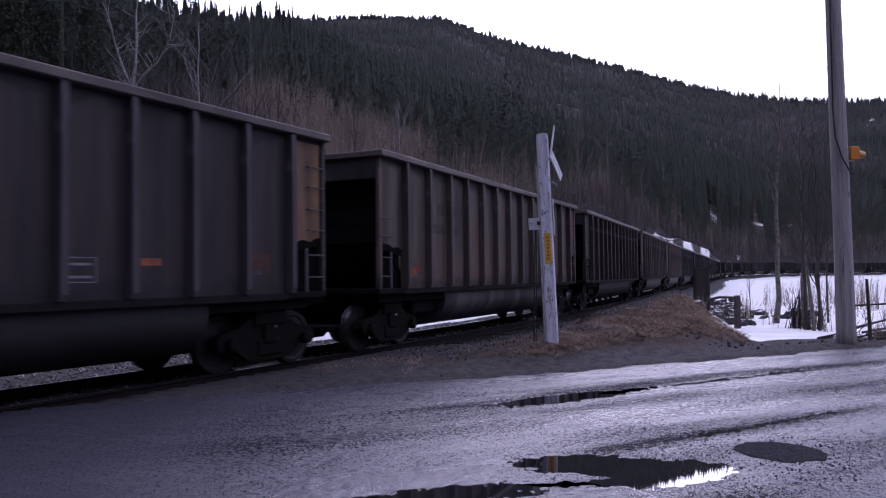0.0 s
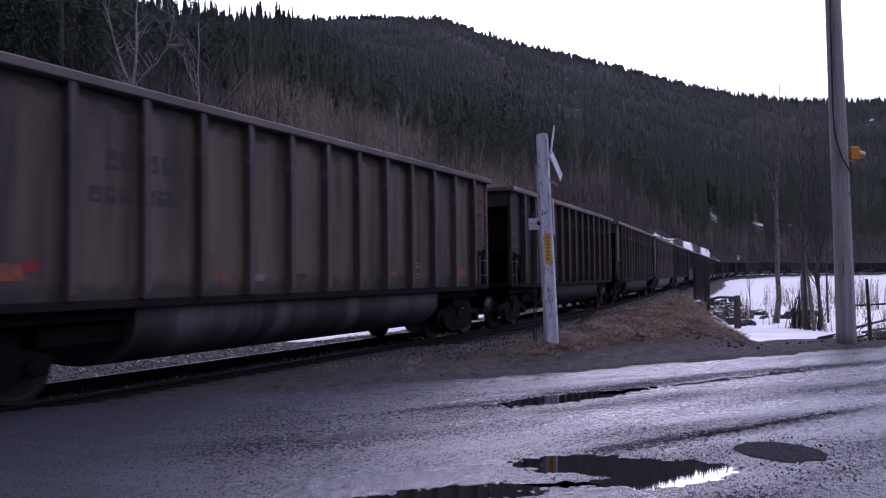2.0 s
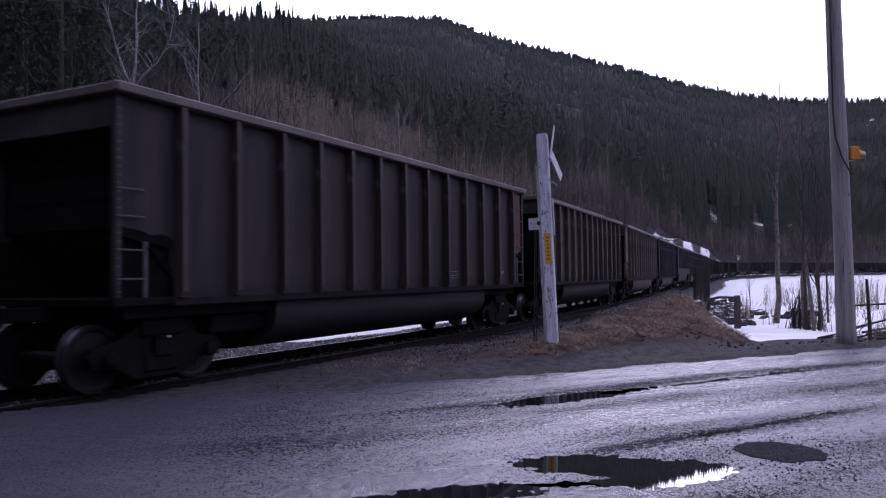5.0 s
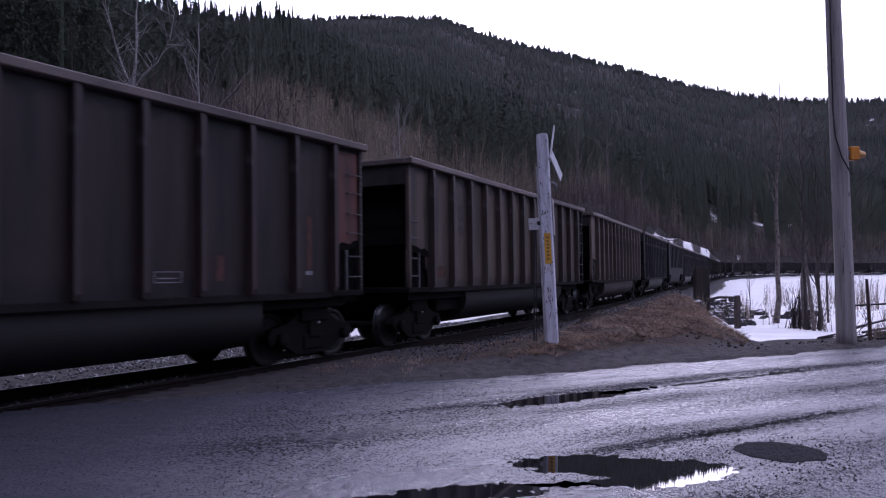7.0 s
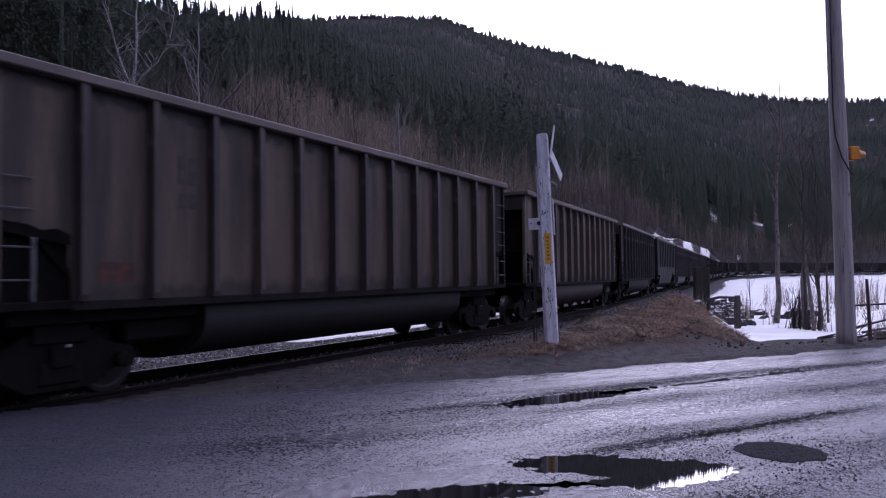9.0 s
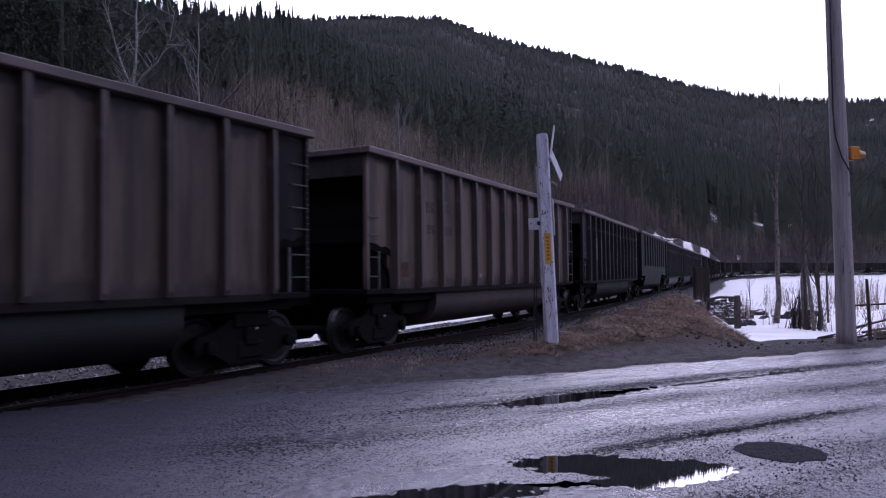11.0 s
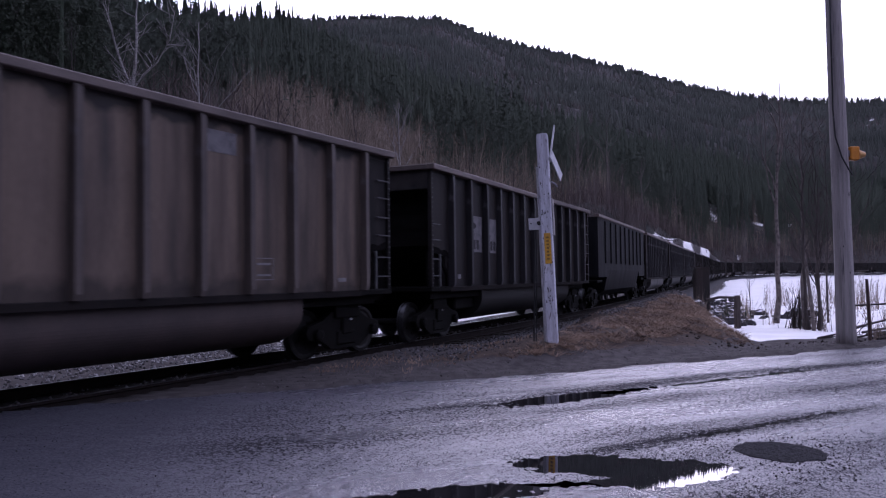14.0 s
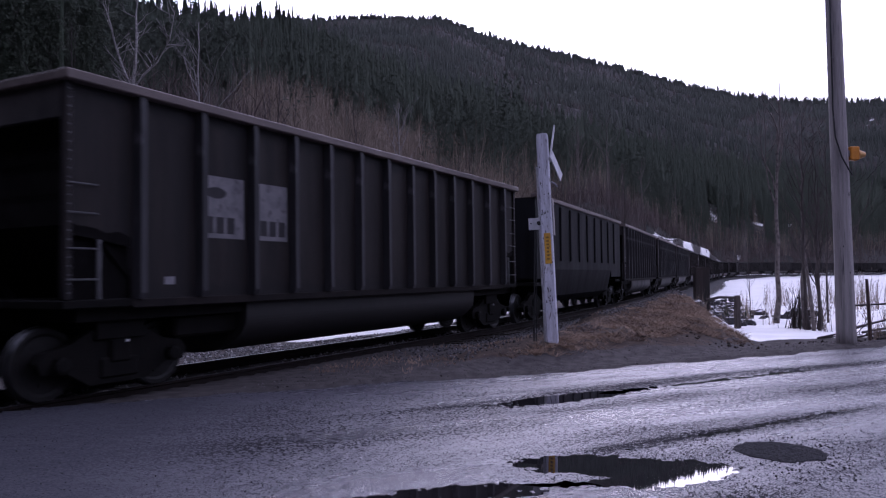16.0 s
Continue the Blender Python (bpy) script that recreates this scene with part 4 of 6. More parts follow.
P, R = wood_places(11000, 1.0, 1.9, -30, 34, 35, 0.8)
P = P[hardwood(P) > 0.0]
thicket("mountain_hardwood", "stands of leafless brown hardwood on the mountain", P, np.random.default_rng(18).uniform(10, 17, len(P)), 6, FARTWIG, 45, 0.16, 0.35)
P, R = wood_places(240, 0.02, 0.12, -24.5, -13, 36)
thicket("lineside_wood", "leafless grey-brown young trees above the railway", P, np.random.default_rng(19).uniform(9, 16, len(P)), 9, SCRUBD, 46, 0.05, 0.4)


# ---------------------------------------------------------------- coal cars
HALF = BODY / 2
RIB_X = [q - HALF for q in (1.10, 2.20, 3.31, 4.33, 5.34, 6.35, 7.37, 8.38, 9.39, 10.40, 11.43, 12.49, 13.55)]
SIDE, RIBOUT = 1.40, 1.51
DROP = 0.24  # the rail lies this far below the cars' own zero
MESHES = {}


def keep(key, make):
    if key not in MESHES:
        MESHES[key] = make()
    return MESHES[key]


def body_shell(material):
    """Side sheets, end sheets and sloping hopper ends, each with its thickness."""
    b = Solid()
    for sg in (-1, 1):
        y0, y1 = sorted((sg * SIDE, sg * (SIDE - 0.04)))
        b.prism([(-HALF, 3.72), (-HALF, 1.86), (-HALF + 1.02, 1.70), (-HALF + 1.02, 1.0), (HALF - 1.02, 1.0), (HALF - 1.02, 1.70), (HALF, 1.86), (HALF, 3.72)], "y", y0, y1)
    b.box(-HALF + 1.25, HALF - 1.25, -SIDE + 0.05, SIDE - 0.05, 0.98, 1.03)
    return b.mesh("body", material)


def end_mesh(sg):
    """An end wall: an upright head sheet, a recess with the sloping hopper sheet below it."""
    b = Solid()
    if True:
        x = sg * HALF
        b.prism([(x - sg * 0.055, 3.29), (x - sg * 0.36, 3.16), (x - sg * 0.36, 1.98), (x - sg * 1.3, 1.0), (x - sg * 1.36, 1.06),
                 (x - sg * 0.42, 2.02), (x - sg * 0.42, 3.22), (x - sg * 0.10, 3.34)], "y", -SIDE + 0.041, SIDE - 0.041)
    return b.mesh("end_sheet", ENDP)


def rib_mesh(material):
    """A pressed side post, tapered at its foot and head."""
    b = Solid()
    w = 0.052
    v = []
    for z, o, ww in ((1.02, 0.12, w), (1.10, 0.15, w), (3.50, 0.148, w), (3.69, 0.135, w)):
        v += [(-ww - 0.004, 0, z), (-ww, o, z), (ww, o, z), (ww + 0.004, 0, z)]
    f = [(0, 1, 2, 3), (15, 14, 13, 12)]
    for i in range(3):
        f += [(i * 4 + k, (i + 1) * 4 + k, (i + 1) * 4 + (k + 1) % 4, i * 4 + (k + 1) % 4) for k in range(4)]
    b.add(v, f)
    return b.mesh("rib", material)


def tub_mesh(material, low=0.055, x0=-3.95, x1=4.6):
    """The rounded bathtub belly between the trucks."""
    n = 49
    ring = [(1.33, 0.99)] + [(1.33 * math.copysign(abs(math.cos(a)) ** 0.88, math.cos(a)), 0.72 - (0.72 - low) * math.sin(a) ** 0.88) for a in [math.pi * k / (n - 1) for k in range(n)]] + [(-1.33, 0.99)]
    b = Solid().prism(ring, "x", x0, x1)
    return b.mesh("tub", material)


def side_frame_mesh():
    """A cast truck side frame with its arch, windows and journal ends."""
    b = Solid()
    out = [(-1.18, 0.50), (-1.10, 0.62), (-0.72, 0.70), (-0.42, 0.86), (0.42, 0.86), (0.72, 0.70), (1.10, 0.62), (1.18, 0.50), (1.12, 0.36), (0.80, 0.36), (0.45, 0.16), (-0.45, 0.16), (-0.80, 0.36), (-1.12, 0.36)]
    b.prism(out, "y", -0.07, 0.07)
    b.box(-0.30, 0.30, -0.10, 0.10, 0.22, 0.50, 0.03)
    for x in (-0.2, 0.0, 0.2):
        b.tube([(x, 0.085, 0.24), (x, 0.085, 0.5)], 0.06, 8)
    return b.mesh("side_frame", SOOT)


def wheel_mesh(n=22):
    """A wheelset about its own axle: two flanged wheels and the axle."""
    b = Solid()
    prof = [(0.0, 0.10), (0.10, 0.10), (0.13, 0.06), (0.36, 0.05), (0.40, 0.07), (0.457, 0.068), (0.462, -0.03), (0.485, -0.045), (0.485, -0.07), (0.40, -0.07), (0.36, -0.03), (0.12, -0.05), (0.0, -0.06)]
    for sg in (-1, 1):
        v, f = [], []
        for k in range(n):
            a = 2 * math.pi * k / n
            v += [(r * math.cos(a), sg * (0.755 + o), r * math.sin(a)) for r, o in prof]
        m = len(prof)
        for k in range(n):
            for q in range(m - 1):
                f.append((k * m + q, ((k + 1) % n) * m + q, ((k + 1) % n) * m + q + 1, k * m + q + 1))
        b.add(v, f)
        for k in range(5):
            a = 2 * math.pi * k / 5
            b.tube([(0.25 * math.cos(a), sg * 0.80, 0.25 * math.sin(a)), (0.25 * math.cos(a), sg * 0.825, 0.25 * math.sin(a))], 0.035, 6)
    b.tube([(0, -1.02, 0), (0, 1.02, 0)], 0.085, 10)
    me = b.mesh("wheel_set", WHEEL)
    me.materials.append(TREAD)
    idx = []
    for p in me.polygons:
        c = p.center
        rr = math.hypot(c.x, c.z)
        idx.append(1 if rr > 0.43 and abs(p.normal.y) < 0.6 else 0)
    me.polygons.foreach_set("material_index", idx)
    return me


WHEELS = []


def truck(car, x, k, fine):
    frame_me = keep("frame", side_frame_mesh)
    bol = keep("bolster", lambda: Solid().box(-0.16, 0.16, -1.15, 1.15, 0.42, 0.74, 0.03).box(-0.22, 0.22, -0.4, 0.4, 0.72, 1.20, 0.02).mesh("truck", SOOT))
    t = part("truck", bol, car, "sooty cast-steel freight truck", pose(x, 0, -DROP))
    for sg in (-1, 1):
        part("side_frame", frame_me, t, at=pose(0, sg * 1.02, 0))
        if fine:
            cap = keep("cap", lambda: Solid().tube([(0, -0.06, 0), (0, 0.05, 0), (0, 0.07, 0)], [0.11, 0.11, 0.07], 10).mesh("bearing_cap", SOOT))
            part("bolster_plug", keep("plug", lambda: Solid().tube([(0, -0.01, 0), (0, 0.01, 0), (0, 0.016, 0)], [0.022, 0.022, 0.013], 8).mesh("bolster_plug", SIGNW)), t, at=pose(-0.08 * sg, sg * 1.16, 0.70, rz=0 if sg > 0 else 180))
            for q in (-0.89, 0.89):
                part("bearing_cap", cap, t, at=pose(q, sg * 1.13, 0.457, rz=0 if sg > 0 else 180))
    wm = keep("wheel", wheel_mesh) if fine else keep("far_wheel", lambda: wheel_mesh(12))
    for q in (-0.89, 0.89):
        w = part("wheel_set", wm, t, "flanged steel wheels with bright treads", pose(q, 0, 0.457))
        if fine:
            WHEELS.append((w, q, k))


def rung(x0, x1, y, z):
    return Solid().tube([(x0, y, z), (x0, y + 0.06, z), (x1, y + 0.06, z), (x1, y, z)], 0.013, 5)


def near_side(ob_at, sg):
    """The pose of a part made for the +y side, on the side sg."""
    return ob_at if sg > 0 else Matrix.Rotation(math.pi, 4, "Z") @ ob_at


RIBS = {BROWND: worn_rib("rubbed_dark_brown_rib", (0.070, 0.053, 0.047), (0.046, 0.036, 0.034)), MAROON: worn_rib("rubbed_maroon_rib", (0.040, 0.026, 0.025), (0.026, 0.018, 0.018)), BROWNL: worn_rib("rubbed_pale_brown_rib", (0.100, 0.079, 0.070), (0.066, 0.053, 0.050)), BROWN: worn_rib("rubbed_brown_rib", (0.078, 0.060, 0.053), (0.052, 0.041, 0.039)), PLUM: worn_rib("rubbed_plum_rib", (0.055, 0.045, 0.049), (0.038, 0.032, 0.036)), BLACK: worn_rib("rubbed_black_rib", (0.027, 0.025, 0.028), (0.017, 0.016, 0.018))}
# number of the car, body, tub, panel at the far end, lettering
LOOKS = {
    -2: (BROWN, TUBB, None), -1: (PLUM, TUBB, None), 0: (PLUM, TUBB, TAN), 1: (BROWN, TUBS, RED), 2: (MAROON, TUBB, RUST), 3: (BROWND, TUBB, SMUT), 4: (BROWNL, TUBR, SMUT),
    5: (BLACK, TUBB, None), 7: (BLACK, TUBS, None), 8: (BLACK, TUBB, None), 9: (BLACK, TUBS, None),
}
LABELS = {
    -2: "dusty brown coal gondola with vertical side ribs", -1: "dull plum-brown coal gondola with vertical side ribs",
    0: "plum-brown ribbed coal gondola with a faded tan end panel", 1: "dusty brown ribbed coal gondola with a faded red end panel",
    2: "dark maroon ribbed coal gondola with a rusty end panel", 3: "dusty brown ribbed coal gondola with a black end panel",
    4: "dusty brown ribbed coal gondola with a brown tub and dark end", 5: "worn black ribbed coal gondola with two white number panels",
}


def mark(car, x, z, w, h, material, label, off=0.0):
    """A painted patch on the camera-side sheet: x from the leading end, z over the rail."""
    me = Solid().box(x, x + w, -SIDE - 0.006 - off, -SIDE + 0.001, z, z + h).mesh("painted_mark", material)
    part("painted_mark", me, car, label)



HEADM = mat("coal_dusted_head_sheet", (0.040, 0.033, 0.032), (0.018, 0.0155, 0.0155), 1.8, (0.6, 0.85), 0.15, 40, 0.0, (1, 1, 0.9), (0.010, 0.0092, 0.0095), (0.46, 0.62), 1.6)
SILLM = mat("sooty_side_sill", (0.014, 0.012, 0.012), (0.022, 0.018, 0.017), 3, (0.7, 0.9), 0.2, 40, spec=0.08)


def coal_car(k):
    paint, tub, panel = LOOKS[k]
    car = thing("coal_gondola", LABELS.get(k, "worn ribbed coal gondola far down the train"), "freight car", group="cars of the coal train")
    part("body", keep(("body", paint.name), lambda: body_shell(paint)), car)
    part("end_sheet", keep("end1", lambda: end_mesh(-1)), car, "end sheet in coal black and painted recess shade")
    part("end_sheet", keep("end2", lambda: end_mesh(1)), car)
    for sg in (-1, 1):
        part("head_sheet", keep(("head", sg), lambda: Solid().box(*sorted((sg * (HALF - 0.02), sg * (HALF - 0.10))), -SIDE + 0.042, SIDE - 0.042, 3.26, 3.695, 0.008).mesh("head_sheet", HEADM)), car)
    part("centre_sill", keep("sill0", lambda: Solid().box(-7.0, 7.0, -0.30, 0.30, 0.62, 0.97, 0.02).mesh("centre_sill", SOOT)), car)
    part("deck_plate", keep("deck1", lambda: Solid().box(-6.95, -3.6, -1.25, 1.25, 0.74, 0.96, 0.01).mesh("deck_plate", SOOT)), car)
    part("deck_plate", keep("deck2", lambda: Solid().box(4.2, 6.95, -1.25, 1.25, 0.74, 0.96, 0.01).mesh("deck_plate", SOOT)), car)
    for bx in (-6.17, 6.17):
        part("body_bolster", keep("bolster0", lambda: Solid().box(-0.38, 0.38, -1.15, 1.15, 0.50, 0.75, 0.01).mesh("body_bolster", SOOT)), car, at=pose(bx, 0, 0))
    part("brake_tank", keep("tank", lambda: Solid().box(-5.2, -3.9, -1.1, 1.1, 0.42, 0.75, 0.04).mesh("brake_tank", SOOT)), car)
    for n, x in enumerate(RIB_X):
        for sg in (-1, 1):
            part("rib", keep(("rib", paint.name), lambda: rib_mesh(RIBS[paint])), car, at=near_side(pose(sg * x, SIDE - 0.002, 0), sg))
    chord = keep("chord", lambda: Solid().box(-HALF - 0.05, HALF + 0.06, 1.36, 1.56, 3.695, 3.825, 0.015).mesh("top_chord", CHORD))
    sill = keep("sill", lambda: Solid().box(-HALF + 1.0, HALF - 1.0, 1.34, 1.46, 0.90, 1.02, 0.012).mesh("side_sill", SILLM))
    for sg in (-1, 1):
        part("top_chord", chord, car, at=near_side(pose(0, 0, 0), sg))
        part("side_sill", sill, car, at=near_side(pose(0, 0, 0), sg))
        x = sg * HALF
        part("end_chord", keep("end_chord", lambda: Solid().box(-0.06, 0.12, -1.355, 1.355, 3.695, 3.82, 0.015).mesh("end_chord", CHORD)), car, at=pose(x - sg * 0.06, 0, 0, rz=0 if sg > 0 else 180))
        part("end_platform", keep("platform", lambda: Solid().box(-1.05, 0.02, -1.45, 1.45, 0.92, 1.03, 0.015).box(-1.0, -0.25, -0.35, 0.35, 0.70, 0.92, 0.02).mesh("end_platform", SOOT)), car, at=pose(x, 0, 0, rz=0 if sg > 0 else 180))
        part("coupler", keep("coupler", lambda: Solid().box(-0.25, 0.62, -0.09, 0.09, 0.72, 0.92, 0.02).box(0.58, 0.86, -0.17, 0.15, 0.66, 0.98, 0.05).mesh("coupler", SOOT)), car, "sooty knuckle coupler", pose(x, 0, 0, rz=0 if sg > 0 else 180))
        for ty in (-1, 1):
            coat = SMUT if panel is SMUT and sg > 0 else paint
            post = keep(("corner", coat.name), lambda: Solid().box(-0.05, 0.05, -0.05, 0.05, 1.03, 3.695, 0.012).mesh("corner_post", coat))
            part("corner_post", post, car, at=pose(x - sg * 0.055, ty * 1.40, 0))
        for z in (2.35, 2.75):
            part("end_rib", keep("endrib", lambda: Solid().box(-0.14, 0.0, -1.3, 1.3, -0.07, 0.07, 0.02).mesh("end_rib", ENDP)), car, at=pose(x - sg * 0.36, 0, z, rz=180 if sg < 0 else 0))
        for ty in (-1, 1):
            def rivets():
                b = Solid()
                for i in range(24):
                    z = 1.12 + 0.108 * i
                    b.prism([(0.014 * math.cos(2 * math.pi * q / 6), z + 0.014 * math.sin(2 * math.pi * q / 6)) for q in range(6)], "y", 0.0, 0.012)
                return b.mesh("rivet_row", GREYM)
            tagged(part("rivet_row", keep("rivets", rivets), car, at=near_side(pose(sg * (HALF - 0.055), 1.449, 0), ty)), kind="stuff")
    # ragged coal stains on the sheets over the corner openings
    for sx in (-1, 1):
        for sg in (-1, 1):
            def stain():
                top = [(0.06 + 0.94 * i / 16, 1.97 - 0.13 * i / 16 + 0.05 * noise.noise((i * 0.27, sx * 2.0, sg * 3.0)) + 0.02 * noise.noise((i * 0.9, 5.0, sg))) for i in range(17)]
                out = [(0.06, 1.845), (1.0, 1.70)] + top[::-1]
                return Solid().prism([(sx * (HALF - a), b) for a, b in out], "y", *sorted((sg * (SIDE + 0.007), sg * (SIDE - 0.002)))).mesh("coal_stain", ENDP)
            part("coal_stain", keep(("stain", sx, sg), stain), car)
    # ladder stile, rungs and grab irons at both ends of both sides
    stile = keep("stile", lambda: Solid().box(-0.025, 0.025, -0.02, 0.02, 1.03, 1.78, 0.006).mesh("ladder_stile", GREYM))
    rung_me = keep("rung", lambda: rung(0.0, 0.42, 0.0, 0.0).mesh("rung", GREYM))
    for sg in (-1, 1):
        for x in (-HALF, HALF - 0.50):
            xs = x + (0.50 if x < 0 else 0.0)
            part("ladder_stile", stile, car, at=near_side(pose(xs, 1.42, 0), sg))
            for z in (1.28, 1.66):
                part("rung", rung_me, car, at=near_side(pose(x + 0.05, 1.40, z), sg))
            for z in ((2.10, 2.46) if (x < 0) == (sg > 0) else (2.10, 2.46, 2.85, 3.2)):
                part("grab_iron", rung_me, car, at=near_side(pose(x + 0.05, 1.40, z), sg))
    # added black plates that paint the shade inside the open corners
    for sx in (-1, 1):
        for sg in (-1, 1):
            part("corner_gusset", keep("shade_plate", lambda: Solid().box(-0.50, 0.50, -0.01, 0.01, 1.03, 1.84).mesh("corner_gusset", ENDP)), car, at=pose(sx * (HALF - 0.53), sg * 1.30, 0))
    part("tub", keep(("tub", tub.name), lambda: tub_mesh(tub)), car, "rounded belly tub between the trucks")
    if panel:
        me = Solid().box(HALF - 0.89, HALF - 0.11, -SIDE - 0.005, -SIDE + 0.001, 2.58 if panel is RED else 1.89, 3.62).mesh("end_panel", panel)
        part("end_panel", me, car, {TAN: "faded tan end panel", RED: "faded red end panel", RUST: "rust-red end panel", SMUT: "smutted black end panel"}[panel])
    truck(car, -6.17, k, True)
    truck(car, 6.17, k, True)
    return car


RUSTM = mat("rust_smudge", (0.10, 0.034, 0.022), (0.05, 0.026, 0.022), 9, (0.7, 0.85), 0.1, 40)
DARKP = mat("dark_worn_paint", (0.016, 0.014, 0.016), (0.026, 0.022, 0.024), 9, (0.65, 0.8), 0.08, 40)
FADED = mat("faded_dark_lettering", (0.040, 0.033, 0.032), (0.052, 0.042, 0.040), 9, (0.65, 0.8), 0.08, 40)
PALE = mat("scoured_pale_paint", (0.1920, 0.1760, 0.1840), (0.1280, 0.1200, 0.1280), 5, (0.65, 0.8), 0.08, 40, c=(0.0800, 0.0736, 0.0800), cscale=7)
GREYM = mat("worn_grip_steel", (0.13, 0.125, 0.13), (0.075, 0.071, 0.075), 10, (0.5, 0.7), 0.1, 40, 0.3)


def smooth_car():
    """The odd car: shallow ribs that stop above a wide sloping belly."""
    car = thing("coal_gondola", "chalky black tub gondola with short flush ribs", "freight car", group="cars of the coal train")
    b = Solid()
    prof = [(-1.50, 3.70), (-1.50, 1.45), (-1.30, 0.55), (-0.9, 0.30), (0.9, 0.30), (1.30, 0.55), (1.50, 1.45), (1.50, 3.70)]
    b.prism(prof, "x", -4.9, 4.9)
    for sg in (-1, 1):
        b.prism([(-1.50, 3.70), (-1.50, 1.15), (1.50, 1.15), (1.50, 3.70)], "x", *sorted((sg * 4.9, sg * HALF)))
    part("body", b.mesh("body", GREY), car)
    ribm = Solid().box(-0.09, 0.09, 1.49, 1.56, 1.75, 3.62, 0.03).mesh("rib", GREY)
    for i in range(9):
        for sg in (-1, 1):
            part("rib", ribm, car, at=near_side(pose(-5.6 + 1.4 * i, 0, 0), sg))
    for sg in (-1, 1):
        part("top_chord", MESHES["chord"], car, at=near_side(pose(0, 0.015, 0), sg))
        part("end_platform", MESHES["platform"], car, at=pose(sg * HALF, 0, 0, rz=0 if sg > 0 else 180))
        part("coupler", MESHES["coupler"], car, "sooty knuckle coupler", pose(sg * HALF, 0, 0, rz=0 if sg > 0 else 180))
    truck(car, -6.17, 6, True)
    truck(car, 6.17, 6, True)
    return car


def far_car(k, paint, tub):
    """A car too far off to tell its fittings: shell, ribs, belly and trucks."""
    car = thing("coal_gondola", "dark ribbed coal gondola far down the train", "freight car", group="cars of the coal train")
    part("body", keep(("body", paint.name), lambda: body_shell(paint)), car)

    def ribs():
        b = Solid()
        for sg in (-1, 1):
            for x in RIB_X:
                b.box(x - 0.07, x + 0.07, *sorted((sg * (SIDE - 0.01), sg * RIBOUT)), 1.0, 3.63)
            b.box(-HALF, HALF, *sorted((sg * 1.36, sg * 1.56)), 3.63, 3.79)
            b.box(-HALF + 1, HALF - 1, *sorted((sg * 1.34, sg * 1.50)), 0.88, 1.0)
            b.box(*sorted((sg * HALF, sg * (HALF - 1.0))), -1.45, 1.45, 0.92, 1.03)
        return b.mesh("side_ribs", paint)
    part("side_ribs", keep(("farribs", paint.name), ribs), car)
    part("tub", keep(("tub", tub.name), lambda: tub_mesh(tub)), car)
    truck(car, -6.17, k, False)
    truck(car, 6.17, k, False)
    return car


CARS = {}
for k in (-1, 0, 1, 2, 3, 4, 5, 7, 8, 9):
    CARS[k] = coal_car(k)
CARS[6] = smooth_car()


def stencil(k, x0, x1, z0, z1, rows=2):
    """A stencilled data panel too worn to read: a thin frame with bars."""
    car, w = CARS[k], 0.012
    for a, b, c, d in ((x0, x1, z0, z0 + w), (x0, x1, z1 - w, z1), (x0, x0 + w, z0, z1), (x1 - w, x1, z0, z1)):
        mark(car, -HALF + a, c, b - a, d - c, WHITEP, "")
    for r in range(rows):
        zz = z0 + (z1 - z0) * (r + 0.35) / rows
        mark(car, -HALF + x0 + 0.05, zz, (x1 - x0) * 0.72, (z1 - z0) * 0.10, WHITEP, "", 0.001)


